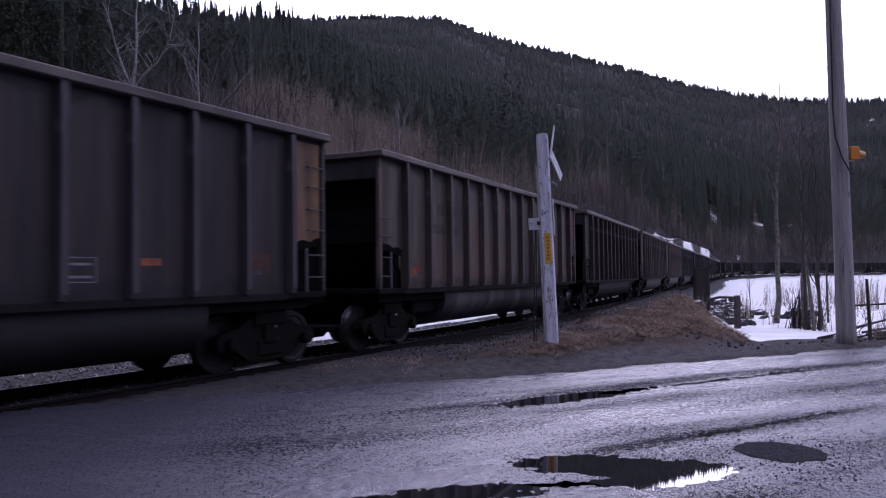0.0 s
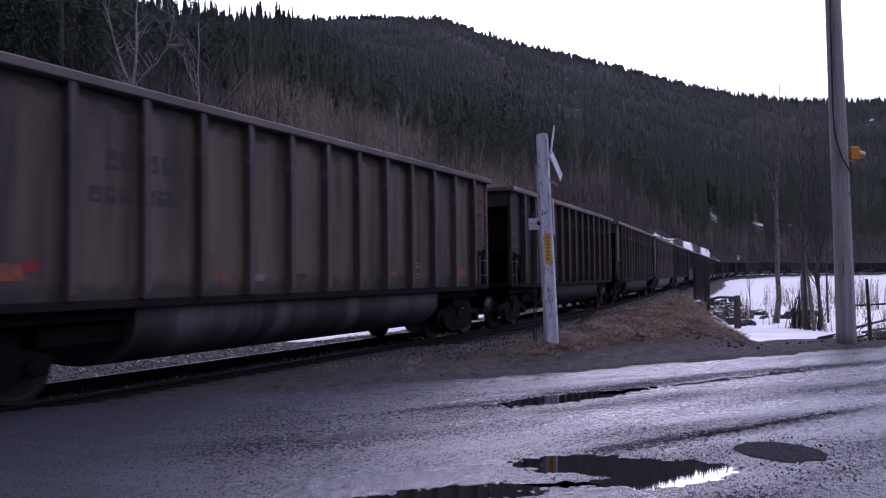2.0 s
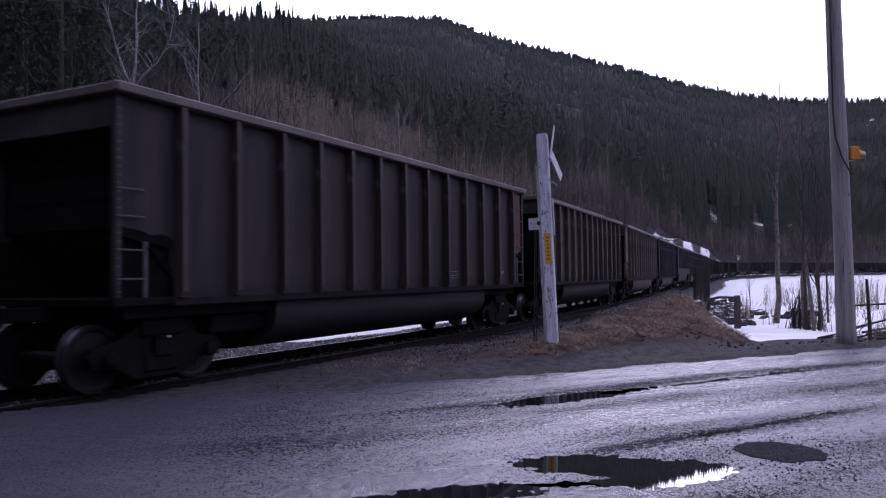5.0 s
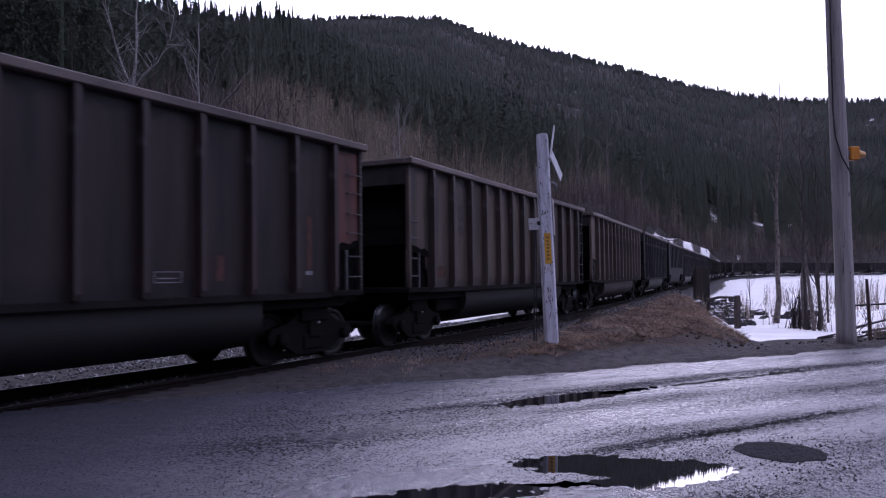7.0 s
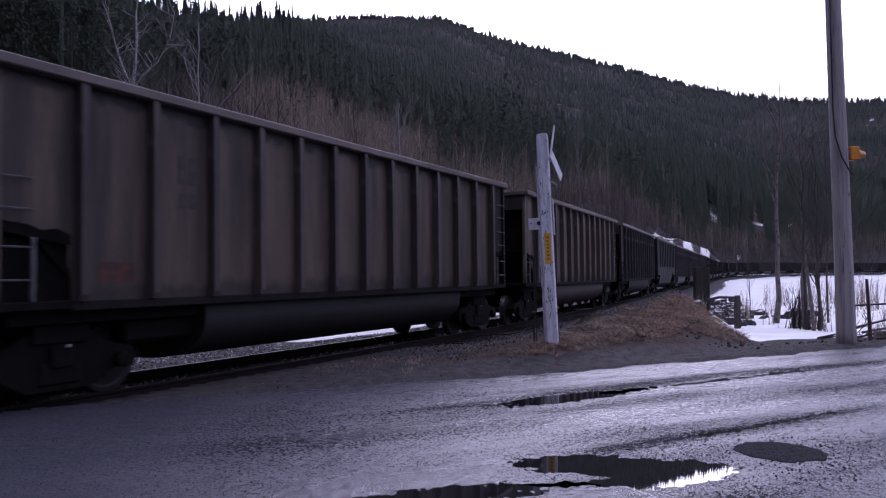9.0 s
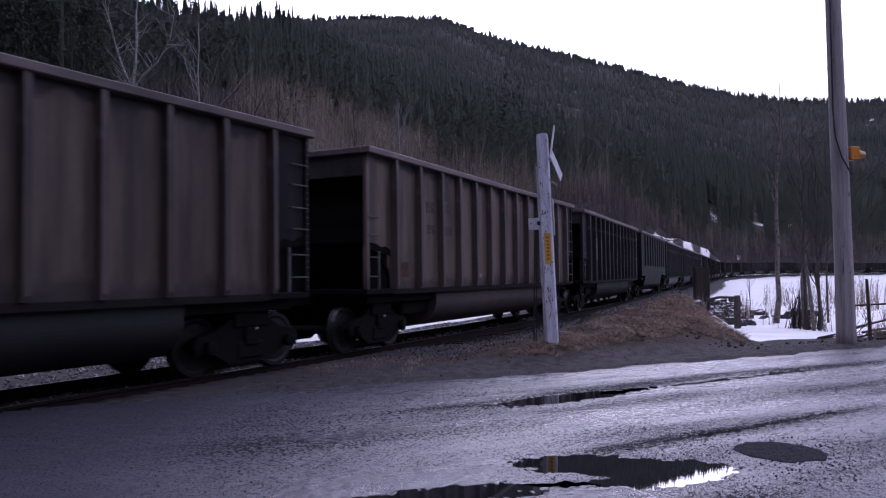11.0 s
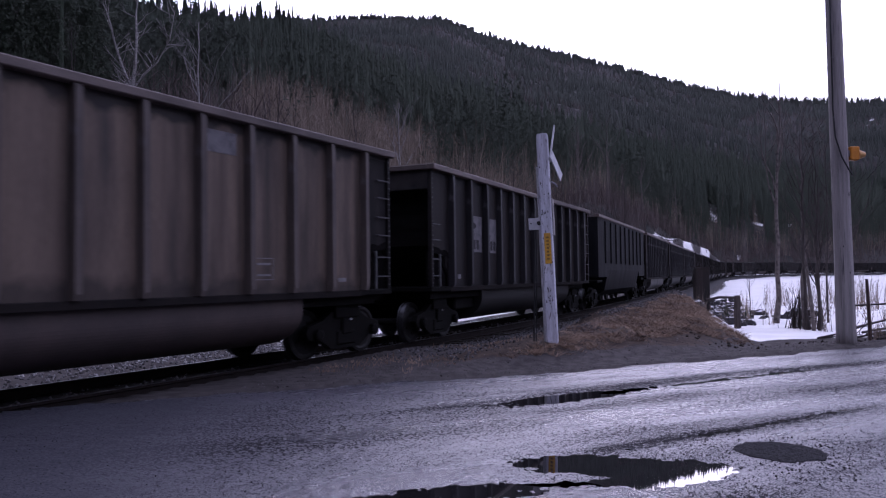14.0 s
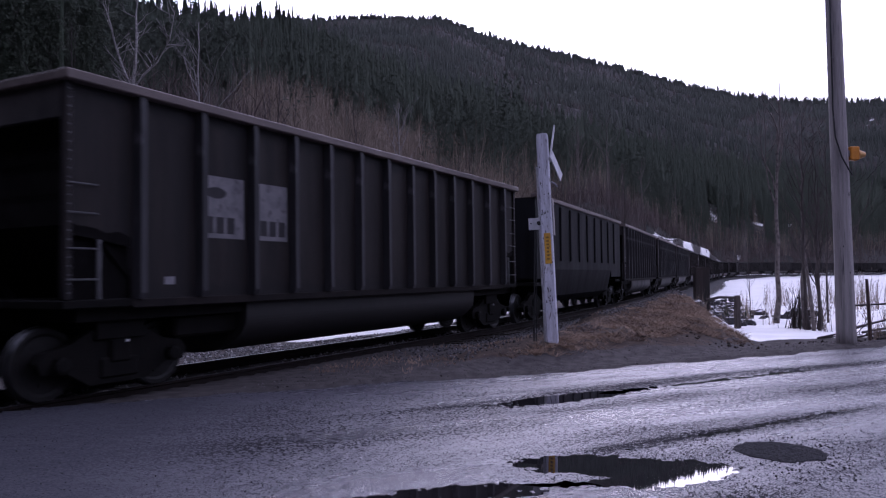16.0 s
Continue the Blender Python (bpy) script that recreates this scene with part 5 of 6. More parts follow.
for k, x0, x1, z0, z1, m_, lab in (
        (0, 10.59, 10.92, 1.46, 1.56, ORANGE, "faded orange stripe"), (0, 12.61, 13.10, 1.32, 1.66, RUSTM, "rust-red smudge"), (0, 12.70, 12.9, 1.32, 1.41, WHITEP, "small white tag"),
        (1, 1.20, 1.66, 1.27, 1.47, ORANGE, "orange painted square"), (1, 1.62, 1.86, 1.37, 1.51, REDM, "red painted dot"), (1, 4.64, 4.92, 1.26, 1.35, ORANGE, "faded orange stripe"),
        (1, 5.54, 5.76, 1.23, 1.33, WHITEP, "small white tag"), (1, 6.33, 6.86, 1.24, 1.34, RUSTM, "rust-red stripe"), (1, 9.46, 9.91, 1.31, 1.39, ORANGE, "faded orange stripe"), (1, 12.55, 13.2, 1.28, 1.50, ORANGE, "faded orange stripe"),
        (1, 2.78, 3.22, 2.70, 2.95, FADED, "dark worn lettering patch"), (1, 3.40, 3.96, 2.72, 2.97, FADED, "dark worn lettering patch"), (1, 2.52, 3.22, 2.26, 2.47, FADED, "dark worn lettering patch"), (1, 3.40, 4.02, 2.28, 2.49, FADED, "dark worn lettering patch"),
        (2, 12.88, 13.02, 1.42, 2.34, RUSTM, "streak of rust"), (2, 12.84, 13.03, 1.32, 1.39, WHITEP, "small white tag"), (2, 10.76, 10.92, 1.24, 1.62, RUSTM, "streak of rust"),
        (3, 2.70, 3.10, 2.62, 3.02, FADED, "dark worn lettering patch"), (3, 2.72, 3.12, 2.28, 2.50, FADED, "dark worn lettering patch"), (3, 1.40, 1.95, 1.24, 1.50, RUSTM, "rust-red smudge"),
        (4, 2.68, 3.16, 2.72, 2.96, FADED, "dark worn lettering patch"), (4, 3.50, 4.06, 2.74, 2.98, FADED, "dark worn lettering patch"), (4, 2.74, 3.18, 2.24, 2.44, FADED, "dark worn lettering patch"), (4, 3.50, 4.10, 2.24, 2.44, FADED, "dark worn lettering patch"), (4, 3.44, 3.86, 3.05, 3.52, FADED, "dark repainted patch"),
        (4, 1.36, 1.80, 1.26, 1.58, RUSTM, "rust-red smudge"), (4, 5.70, 5.93, 1.22, 1.33, WHITEP, "small white tag"), (4, 9.46, 10.18, 3.18, 3.52, PALE, "pale scoured patch"), (4, 12.78, 13.02, 1.19, 1.26, WHITEP, "small white tag"),
        (5, 2.28, 3.16, 1.88, 2.81, PALE, "grimy white number panel"), (5, 3.46, 4.22, 1.88, 2.80, PALE, "grimy white number panel"), (5, 1.57, 1.75, 1.20, 1.31, WHITEP, "small white tag")):
    if "lettering" in lab:
        n = max(2, round((x1 - x0) / 0.23))
        w = (x1 - x0) / n
        for i in range(n):
            mark(CARS[k], -HALF + x0 + w * i, z0, w * 0.72, z1 - z0, m_, lab)
            mark(CARS[k], -HALF + x0 + w * (i + 0.22), z0 + (z1 - z0) * (0.22, 0.5, 0.58)[i % 3], w * 0.34, (z1 - z0) * 0.26, LOOKS[k][0], "", 0.001)
    else:
        mark(CARS[k], -HALF + x0, z0, x1 - x0, z1 - z0, m_, lab)
for x0, n in ((2.33, 3), (3.54, 3)):
    for i in range(n):
        mark(CARS[5], -HALF + x0 + 0.225 * i, 1.95, 0.165, 0.25, DARKP, "", 0.003)
oval = Solid().prism([(-HALF + 2.56 + 0.21 * math.cos(2 * math.pi * i / 20), 2.56 + 0.085 * math.sin(2 * math.pi * i / 20)) for i in range(20)], "y", -SIDE - 0.010, -SIDE + 0.001)
part("painted_mark", oval.mesh("painted_mark", DARKP), CARS[5], "dark oval emblem")
stencil(0, 9.49, 9.92, 1.24, 1.56)
stencil(1, 10.51, 10.95, 1.24, 1.56)
stencil(2, 9.63, 10.11, 1.22, 1.38, 1)
stencil(4, 10.58, 11.02, 1.24, 1.60)
for k in range(10, 35):
    CARS[k] = far_car(k, (COALB, BLACK, COALB)[k * 7 % 3], (TUBB, TUBS, TUBR)[k % 3])


def run(t):
    """Metres that the train has gone by the time t: it eases off a little and picks up again."""
    return SPEED * t - float(np.interp(t, [0, 2.5, 4, 5.2, 6.5, 8, 9, 11.5, 12.5, 13.5, 15, 16], [0, 0, -0.03, 0.04, 0.11, 0.16, 0.18, 0.19, 0.17, 0.12, 0.02, -0.02]))


def car_pose(k, t):
    mid = 15.484 + PITCHLEN * (k - 1) + HALF - run(t)
    a, b = on_line(mid - 6.17, 0, DROP)[0], on_line(mid + 6.17, 0, DROP)[0]
    d = (b - a).normalized()
    side = Vector((0, 0, 1)).cross(d).normalized()
    up = d.cross(side)
    m = Matrix((d, side, up)).transposed().to_4x4()
    m.translation = (a + b) / 2
    return m


def motions():
    for k, car in CARS.items():
        step = 0.5 if k < 12 else 1.0
        walk(car, [(i * step, car_pose(k, i * step)) for i in range(int(16 / step) + 1)])
    for w, q, k in WHEELS:
        if 0 <= k <= 6:
            walk(w, [(i * 4 / 30, pose(q, 0, 0.457, ry=-math.degrees(run(i * 4 / 30) / 0.457))) for i in range(121)])



# ---------------------------------------------------------------- bare trees, one by one
def bare_tree(name, label, x, y, height, radius, lean, seed, material, forks=7, sink=0.15, first=0.35, twig=3, spread=0.55, group=""):
    """A leafless tree: a tapered, wavering trunk, limbs that fork, and fine twigs."""
    rng = random.Random(seed)
    z0 = float(land(np.array([x]), np.array([y]))[0]) - sink
    tree = thing(name, label, "tree", pose(x, y, z0), group)
    pts, rad = [], []
    n = 9
    for i in range(n + 1):
        f = i / n
        pts.append(Vector((lean[0] * f * height + rng.uniform(-1, 1) * radius * 0.9 * (i > 0), lean[1] * f * height + rng.uniform(-1, 1) * radius * 0.9 * (i > 0), f * height)))
        rad.append(radius * (1.0 - 0.88 * f) * (1.25 if i == 0 else 1))
    trunk = Solid().tube(pts, rad, 8)
    part("trunk", trunk.mesh("trunk", material, True), tree)
    limbs = Solid()

    def grow(p, d, length, r, depth):
        q, mids, rr = Vector(p), [Vector(p)], [r]
        for i in range(4):
            d = (d + Vector((rng.uniform(-0.3, 0.3), rng.uniform(-0.3, 0.3), rng.uniform(-0.05, 0.28)))).normalized()
            q = q + d * length / 4
            mids.append(Vector(q))
            rr.append(r * (1 - 0.2 * (i + 1)))
        limbs.tube(mids, rr, 5 if depth == 0 else 3)
        if depth < twig:
            for k in range(3 if depth else 4):
                i = rng.randint(1, 4)
                a = rng.uniform(0, 6.28)
                side = (d + Vector((math.cos(a), math.sin(a), rng.uniform(-0.1, 0.6))) * 0.9).normalized()
                grow(mids[i], side, length * rng.uniform(0.35, 0.6), max(rr[i] * 0.55, 0.006), depth + 1)
    for k in range(forks):
        f = first + (0.95 - first) * (k + rng.random() * 0.6) / forks
        i = min(int(f * n), n - 1)
        p = pts[i].lerp(pts[i + 1], f * n - i)
        a = rng.uniform(0, 6.28)
        d = Vector((math.cos(a) * spread, math.sin(a) * spread, 0.85)).normalized()
        grow(p, d, height * (1.05 - f) * rng.uniform(0.45, 0.75), radius * (1 - 0.85 * f) * 0.6, 0)
    part("crown", limbs.mesh("crown", material), tree)
    return tree


def forked_birch():
    """The pale birch whose trunk parts into three rising limbs."""
    x, y = -21.4, 52.0
    z0 = float(land(np.array([x]), np.array([y]))[0]) - 0.2
    tree = thing("birch_tree", "tall pale leafless birch forking into three limbs", "tree", pose(x, y, z0))
    fork = 15.0 - z0
    part("trunk", Solid().tube([(0.5, 0, 0), (0.3, 0.1, fork * 0.35), (0.1, 0, fork * 0.7), (0, 0, fork)], [0.30, 0.25, 0.21, 0.19], 9).mesh("trunk", BARKB, True), tree)
    rng = random.Random(5)
    limbs = Solid()
    for pts, r in (([(0, 0, 0), (-0.55, 0, 1.3), (-1.2, 0.3, 2.9), (-1.6, 0.3, 4.6), (-2.1, 0.2, 6.2)], 0.11),
                   ([(0, 0, -0.2), (0.25, 0, 1.5), (0.42, -0.2, 3.2), (0.3, 0, 5.2), (0.5, 0.2, 8.0)], 0.14),
                   ([(0, 0, -0.3), (0.7, 0.2, 0.9), (1.7, 0.3, 1.9), (2.6, 0.1, 3.4), (3.0, 0, 5.4)], 0.10)):
        pts = [Vector((0, 0, fork)) + Vector(p) for p in pts]
        limbs.tube(pts, [r * (1 - 0.2 * i) for i in range(5)], 6)
        for i in range(1, 5):
            for _ in range(4):
                p = pts[i].lerp(pts[i - 1], rng.random())
                d = Vector((rng.uniform(-1, 1), rng.uniform(-1, 1), rng.uniform(0.2, 1.3))).normalized()
                q = [p]
                for j in range(3):
                    d = (d + Vector((rng.uniform(-0.4, 0.4), rng.uniform(-0.4, 0.4), rng.uniform(-0.1, 0.3)))).normalized()
                    q.append(q[-1] + d * rng.uniform(0.3, 0.75))
                limbs.tube(q, [0.035, 0.026, 0.018, 0.008], 4)
                e = q[2]
                for _ in range(2):
                    d2 = (d + Vector((rng.uniform(-1, 1), rng.uniform(-1, 1), rng.uniform(-0.3, 0.7)))).normalized()
                    limbs.tube([e, e + d2 * 0.4, e + d2 * 0.8 + Vector((0, 0, 0.1))], [0.016, 0.012, 0.005], 3)
    part("crown", limbs.mesh("crown", BARKB), tree)


forked_birch()
bare_tree("birch_tree", "slender pale leafless birch on the slope", -17.6, 54.0, 17.0, 0.17, (0.01, 0), 3, BARKB, 9, first=0.5)
bare_tree("birch_tree", "small pale leafless birch above the scrub", -4.9, 88.0, 15.5, 0.16, (0.0, 0), 8, BARKB, 10, first=0.45)
for i, (x, y, h, sd) in enumerate(((-13.0, 60, 14, 11), (-24.5, 50, 15, 12), (-9.0, 78, 13, 13), (3.0, 82, 12, 14), (8.5, 90, 13, 15), (-15.5, 66, 13, 16), (14.0, 98, 14, 17), (22.5, 104, 14, 18), (26.5, 110, 15, 19))):
    bare_tree("bare_tree", "leafless grey-brown tree behind the railway", x, y, h, 0.13, (0.0, 0), sd, BARKD, 8, first=0.4, group="bare trees behind the railway")
bare_tree("birch_tree", "thin tall leafless birch standing in snow by the creek", 14.8, 34.0, 11.2, 0.125, (0.045, 0), 23, BARKM, 9, first=0.45, twig=2, spread=0.4)
bare_tree("bare_tree", "dark leafless tree by the creek", 13.4, 28.0, 7.4, 0.08, (-0.02, 0), 24, BARKD, 8, first=0.4, twig=2, spread=0.4, group="creekside trees")
bare_tree("bare_tree", "dark leafless tree by the creek", 13.95, 28.4, 6.2, 0.065, (0.02, 0), 25, BARKD, 8, first=0.3, twig=2, spread=0.5, group="creekside trees")
bare_tree("bare_tree", "dark leafless tree by the creek", 13.65, 28.8, 8.8, 0.075, (0.0, 0), 26, BARKM, 7, first=0.5, twig=2, spread=0.4, group="creekside trees")
bare_tree("bare_tree", "dark leafless tree by the creek", 16.4, 31.5, 7.2, 0.10, (0.02, 0), 27, BARKD, 8, first=0.35, twig=2, spread=0.5, group="creekside trees")
for x, y, h, r, ln, sd in ((13.55, 27.5, 5.2, 0.05, 0.03, 62), (13.8, 27.9, 7.6, 0.06, -0.01, 63), (16.9, 33.5, 8.6, 0.05, 0.01, 66)):
    bare_tree("bare_tree", "dark leafless tree by the creek", x, y, h, r, (ln, 0), sd, BARKD, 10, first=0.3, twig=2, spread=0.55, group="creekside trees")
P, R = wood_places(16, 0.0, 0.10, 9, 27, 37)
for i, (x, y, z) in enumerate(P):
    bare_tree("birch_tree", "thin pale leafless birch at the foot of the hill", float(x), float(y), 13.0 + 5 * (i % 3), 0.18, (0.0, 0), 71 + i, BARKM, 9, first=0.4, twig=2, spread=0.45, group="pale birches below the hill")
bare_tree("sapling", "thin leafless sapling in the snow", 14.7, 36.5, 3.2, 0.03, (0.0, 0), 28, BARKD, 6, first=0.3, twig=1)


def broken_trunk():
    z0 = float(land(np.array([13.25]), np.array([27.6]))[0]) - 0.1
    t = thing("broken_trunk", "split pale tree trunk leaning among the creekside trees", "dead tree", pose(13.30, 27.6, z0))
    b = Solid().tube([(0.1, 0, 0), (0.05, 0, 0.9), (-0.06, 0, 1.9), (-0.12, 0, 2.55), (-0.14, 0.02, 2.85)], [0.075, 0.068, 0.06, 0.045, 0.012], 8)
    part("trunk", b.mesh("trunk", BARKM, True), t)


broken_trunk()


def scrub_at(name, label, spots, hlo, hhi, stems, seed, mat_=TWIG, width=0.04):
    xs, ys = np.array([p[0] for p in spots]), np.array([p[1] for p in spots])
    P = np.stack([xs, ys, land(xs, ys) - 0.03], 1)
    return thicket(name, label, P, np.random.default_rng(seed).uniform(hlo, hhi, len(P)), stems, mat_, seed, width, 0.5)


srng = np.random.default_rng(77)
scrub_at("willow_scrub", "thin leafless willow shoots in the snow", [(srng.uniform(12.5, 22), srng.uniform(26, 44)) for _ in range(46)], 0.7, 2.0, 8, 51)
scrub_at("meadow_scrub", "leafless shrubs on the snowy meadow", [(x, srng.uniform(42, 60)) for x in srng.uniform(24, 37, 50)], 1.6, 3.2, 12, 52)


# ---------------------------------------------------------------- crossing post
def crossing_post():
    base = Vector((2.20, 15.40, float(land(np.array([2.2]), np.array([15.4]))[0]) - 0.15))
    top = Vector((2.045, 15.40, 4.52))
    d = (top - base).normalized()
    side = Vector((0, 1, 0)).cross(d).normalized()
    m = Matrix((side, d.cross(side), d)).transposed().to_4x4()
    m.translation = base
    L = (top - base).length
    post = thing("crossing_post", "square white-painted timber crossing post, peeling and leaning", "signpost", m @ Matrix.Rotation(radians(-12), 4, "Z"))
    w = 0.115
    shaft = Solid()
    ring = [(-w + 0.02, -w), (w - 0.02, -w), (w, -w + 0.02), (w, w - 0.02), (w - 0.02, w), (-w + 0.02, w), (-w, w - 0.02), (-w, -w + 0.02)]
    shaft.prism(ring, "z", 0, L - 0.03)
    shaft.prism([(a * 0.88, b * 0.88) for a, b in ring], "z", L - 0.03, L)
    part("shaft", shaft.mesh("shaft", WOODW), post)
    # knots, nail holes and splits
    rng = random.Random(9)
    for i in range(26):
        z = rng.uniform(0.9, L - 0.3)
        x = rng.uniform(-0.085, 0.085)
        a, b = rng.uniform(0.006, 0.014), rng.uniform(0.010, 0.034)
        part("knot", Solid().add([(x + a * math.cos(2 * math.pi * k / 7), -w - 0.003, z + b * math.sin(2 * math.pi * k / 7)) for k in range(7)] + [(x, -w + 0.002, z)], [tuple(range(7))] + [(k, (k + 1) % 7, 7) for k in range(7)]).mesh("knot", DARKM), post)
    plate = part("marker_plate", Solid().box(-0.055, 0.075, -w - 0.012, -w - 0.002, 1.72, 2.34, 0.003).mesh("marker_plate", YELLOW), post, "narrow yellow marker plate with worn writing")
    for k in range(7):
        part("writing_bar", Solid().box(-0.015, 0.035, -w - 0.0145, -w - 0.0115, 1.80 + 0.072 * k, 1.835 + 0.072 * k).mesh("writing_bar", mat_worn), plate)
    cond = Solid().tube([(-w - 0.03, -0.03, 0.0), (-w - 0.025, -0.03, 1.2), (-w - 0.03, -0.03, 1.3), (-w - 0.02, -0.03, 3.7)], 0.022, 7)
    part("conduit", cond.mesh("conduit", SIGNW), post, "white cable conduit")
    br = Solid().box(-0.36, -0.11, -0.06, -0.045, 2.42, 2.66, 0.004)
    part("bracket", br.mesh("bracket", SIGNW), post, "white bolted bracket plate")
    part("bracket_hole", Solid().tube([(-0.15, -0.062, 2.55), (-0.15, -0.068, 2.55)], 0.045, 12).mesh("bracket_hole", DARKM), post)
    part("bracket_hole", Solid().tube([(-0.31, -0.062, 2.55), (-0.31, -0.068, 2.55)], 0.016, 10).mesh("bracket_hole", DARKM), post)
    # what is left of the crossed boards, fixed on the side towards the road traffic
    up = Matrix.Translation((w + 0.03, 0.08, L - 0.42)) @ Matrix.Rotation(radians(1), 4, "Z") @ Matrix.Rotation(radians(9), 4, "Y") @ Matrix.Rotation(radians(-20), 4, "X")
    part("sign_board", Solid().box(-0.012, 0.012, -0.115, 0.115, -0.12, 0.64, 0.003).mesh("sign_board", SIGNW), post, "weathered white crossing board, broken off short", up)
    lo = Matrix.Translation((w + 0.05, 0.08, L - 0.42)) @ Matrix.Rotation(radians(-17), 4, "Z") @ Matrix.Rotation(radians(-5), 4, "Y") @ Matrix.Rotation(radians(-138), 4, "X")
    part("sign_board", Solid().box(-0.012, 0.012, -0.115, 0.115, -0.02, 0.60, 0.003).mesh("sign_board", SIGNW), post, at=lo)
    part("sign_back", Solid().box(w + 0.01, w + 0.03, -0.02, 0.34, 2.30, 3.05, 0.01).mesh("sign_back", POLE), post, "grey back of a small sign")
    part("strap", Solid().tube([(w + 0.02, 0.02, L - 0.98), (w + 0.10, 0.05, L - 1.03), (w + 0.15, 0.06, L - 1.10)], [0.02, 0.02, 0.012], 6).mesh("strap", GALV), post)
    part("cap_bolt", Solid().tube([(0, 0, L - 0.01), (0, 0, L + 0.03)], 0.02, 8).mesh("cap_bolt", GALV), post)


mat_worn = mat("worn_lettering", (0.20, 0.12, 0.03), (0.30, 0.17, 0.04), 30, (0.6, 0.8), 0.0)
crossing_post()
z0 = float(land(np.array([1.83]), np.array([15.5]))[0])
rod = thing("ground_rod", "thin dark metal rod standing beside the crossing post", "metal rod", pose(1.83, 15.5, z0 - 0.1))
part("rod", Solid().tube([(0, 0, 0), (0.03, 0, 1.4), (0.06, 0, 2.72 - z0)], 0.016, 6).mesh("rod", DARKM), rod)
part("rod", Solid().tube([(0.05, 0.02, 0), (0.075, 0.02, 1.4), (0.085, 0.02, 2.72 - z0)], 0.010, 6).mesh("rod", DARKM), rod)


# ---------------------------------------------------------------- pole with its amber light
def utility_pole():
    x, y = 9.23, 17.5
    z0 = float(land(np.array([x]), np.array([y]))[0]) - 0.2
    pole = thing("utility_pole", "thick weathered grey wooden utility pole", "utility pole", pose(x, y, z0))
    H = 9.6
    pts = [(0, 0, 0), (0.0, 0, 0.5), (-0.005, 0, 2.0), (-0.02, 0, 4.0), (-0.045, 0, 6.0), (-0.06, 0, 8.0), (-0.075, 0, H)]
    part("shaft", Solid().tube(pts, [0.235, 0.212, 0.20, 0.192, 0.18, 0.168, 0.16], 20).mesh("shaft", POLE, True), pole)
    zz = lambda z: z - z0
    cab = [(-0.20, -0.12, zz(9.0)), (-0.205, -0.13, zz(7.0)), (-0.215, -0.14, zz(5.4)), (-0.19, -0.16, zz(4.75)), (-0.09, -0.23, zz(4.28)), (0.04, -0.25, zz(4.0)), (0.13, -0.22, zz(3.88)), (0.20, -0.10, zz(3.86)), (0.21, -0.05, zz(4.05))]
    part("cable", Solid().tube(cab, 0.017, 7).mesh("cable", DARKM, True), pole, "black cable looping round the pole")
    for sz in (6.6, 5.2):
        part("staple", Solid().tube([(-0.225, -0.14, zz(sz)), (-0.20, -0.18, zz(sz)), (-0.17, -0.16, zz(sz))], 0.008, 5).mesh("staple", GALV), pole)
    for cx, cz, hh in ((0.06, 3.35, 0.14), (0.09, 2.7, 0.05), (-0.1, 2.2, 0.06), (0.03, 1.6, 0.05)):
        part("split", Solid().add([(cx, -0.212 + abs(cx) * 0.22, zz(cz)), (cx + 0.012, -0.214 + abs(cx) * 0.22, zz(cz) + hh / 2), (cx, -0.212 + abs(cx) * 0.22, zz(cz) + hh), (cx - 0.012, -0.212 + abs(cx) * 0.22, zz(cz) + hh / 2)], [(0, 1, 2, 3)]).mesh("split", DARKM), pole)
    lamp = Solid().box(0.155, 0.36, -0.17, 0.05, zz(4.22), zz(4.53), 0.018)
    body = part("signal_lamp", lamp.mesh("signal_lamp", AMBER), pole, "amber signal lamp housing strapped to the pole")
    n = 14
    v, f = [], []
    for xx, r in ((0.36, 0.115), (0.42, 0.10), (0.52, 0.062), (0.53, 0.05)):
        v += [(xx, -0.06 + r * math.cos(2 * math.pi * k / n), zz(4.35) + r * math.sin(2 * math.pi * k / n)) for k in range(n)]
    for i in range(3):
        f += [(i * n + k, i * n + (k + 1) % n, (i + 1) * n + (k + 1) % n, (i + 1) * n + k) for k in range(n)]
    f.append(tuple(range(3 * n, 4 * n)))
    part("lens_hood", Solid().add(v, f).mesh("lens_hood", HOOD, True), body, "pale orange lens cone")
    part("strap", Solid().box(0.10, 0.17, -0.12, 0.0, zz(4.3), zz(4.45), 0.01).mesh("strap", GALV), body)


HOOD = mat("pale_orange_lens", (0.75, 0.42, 0.16), (0.68, 0.34, 0.10), 4, (0.25, 0.35), 0.02, 30)
utility_pole()


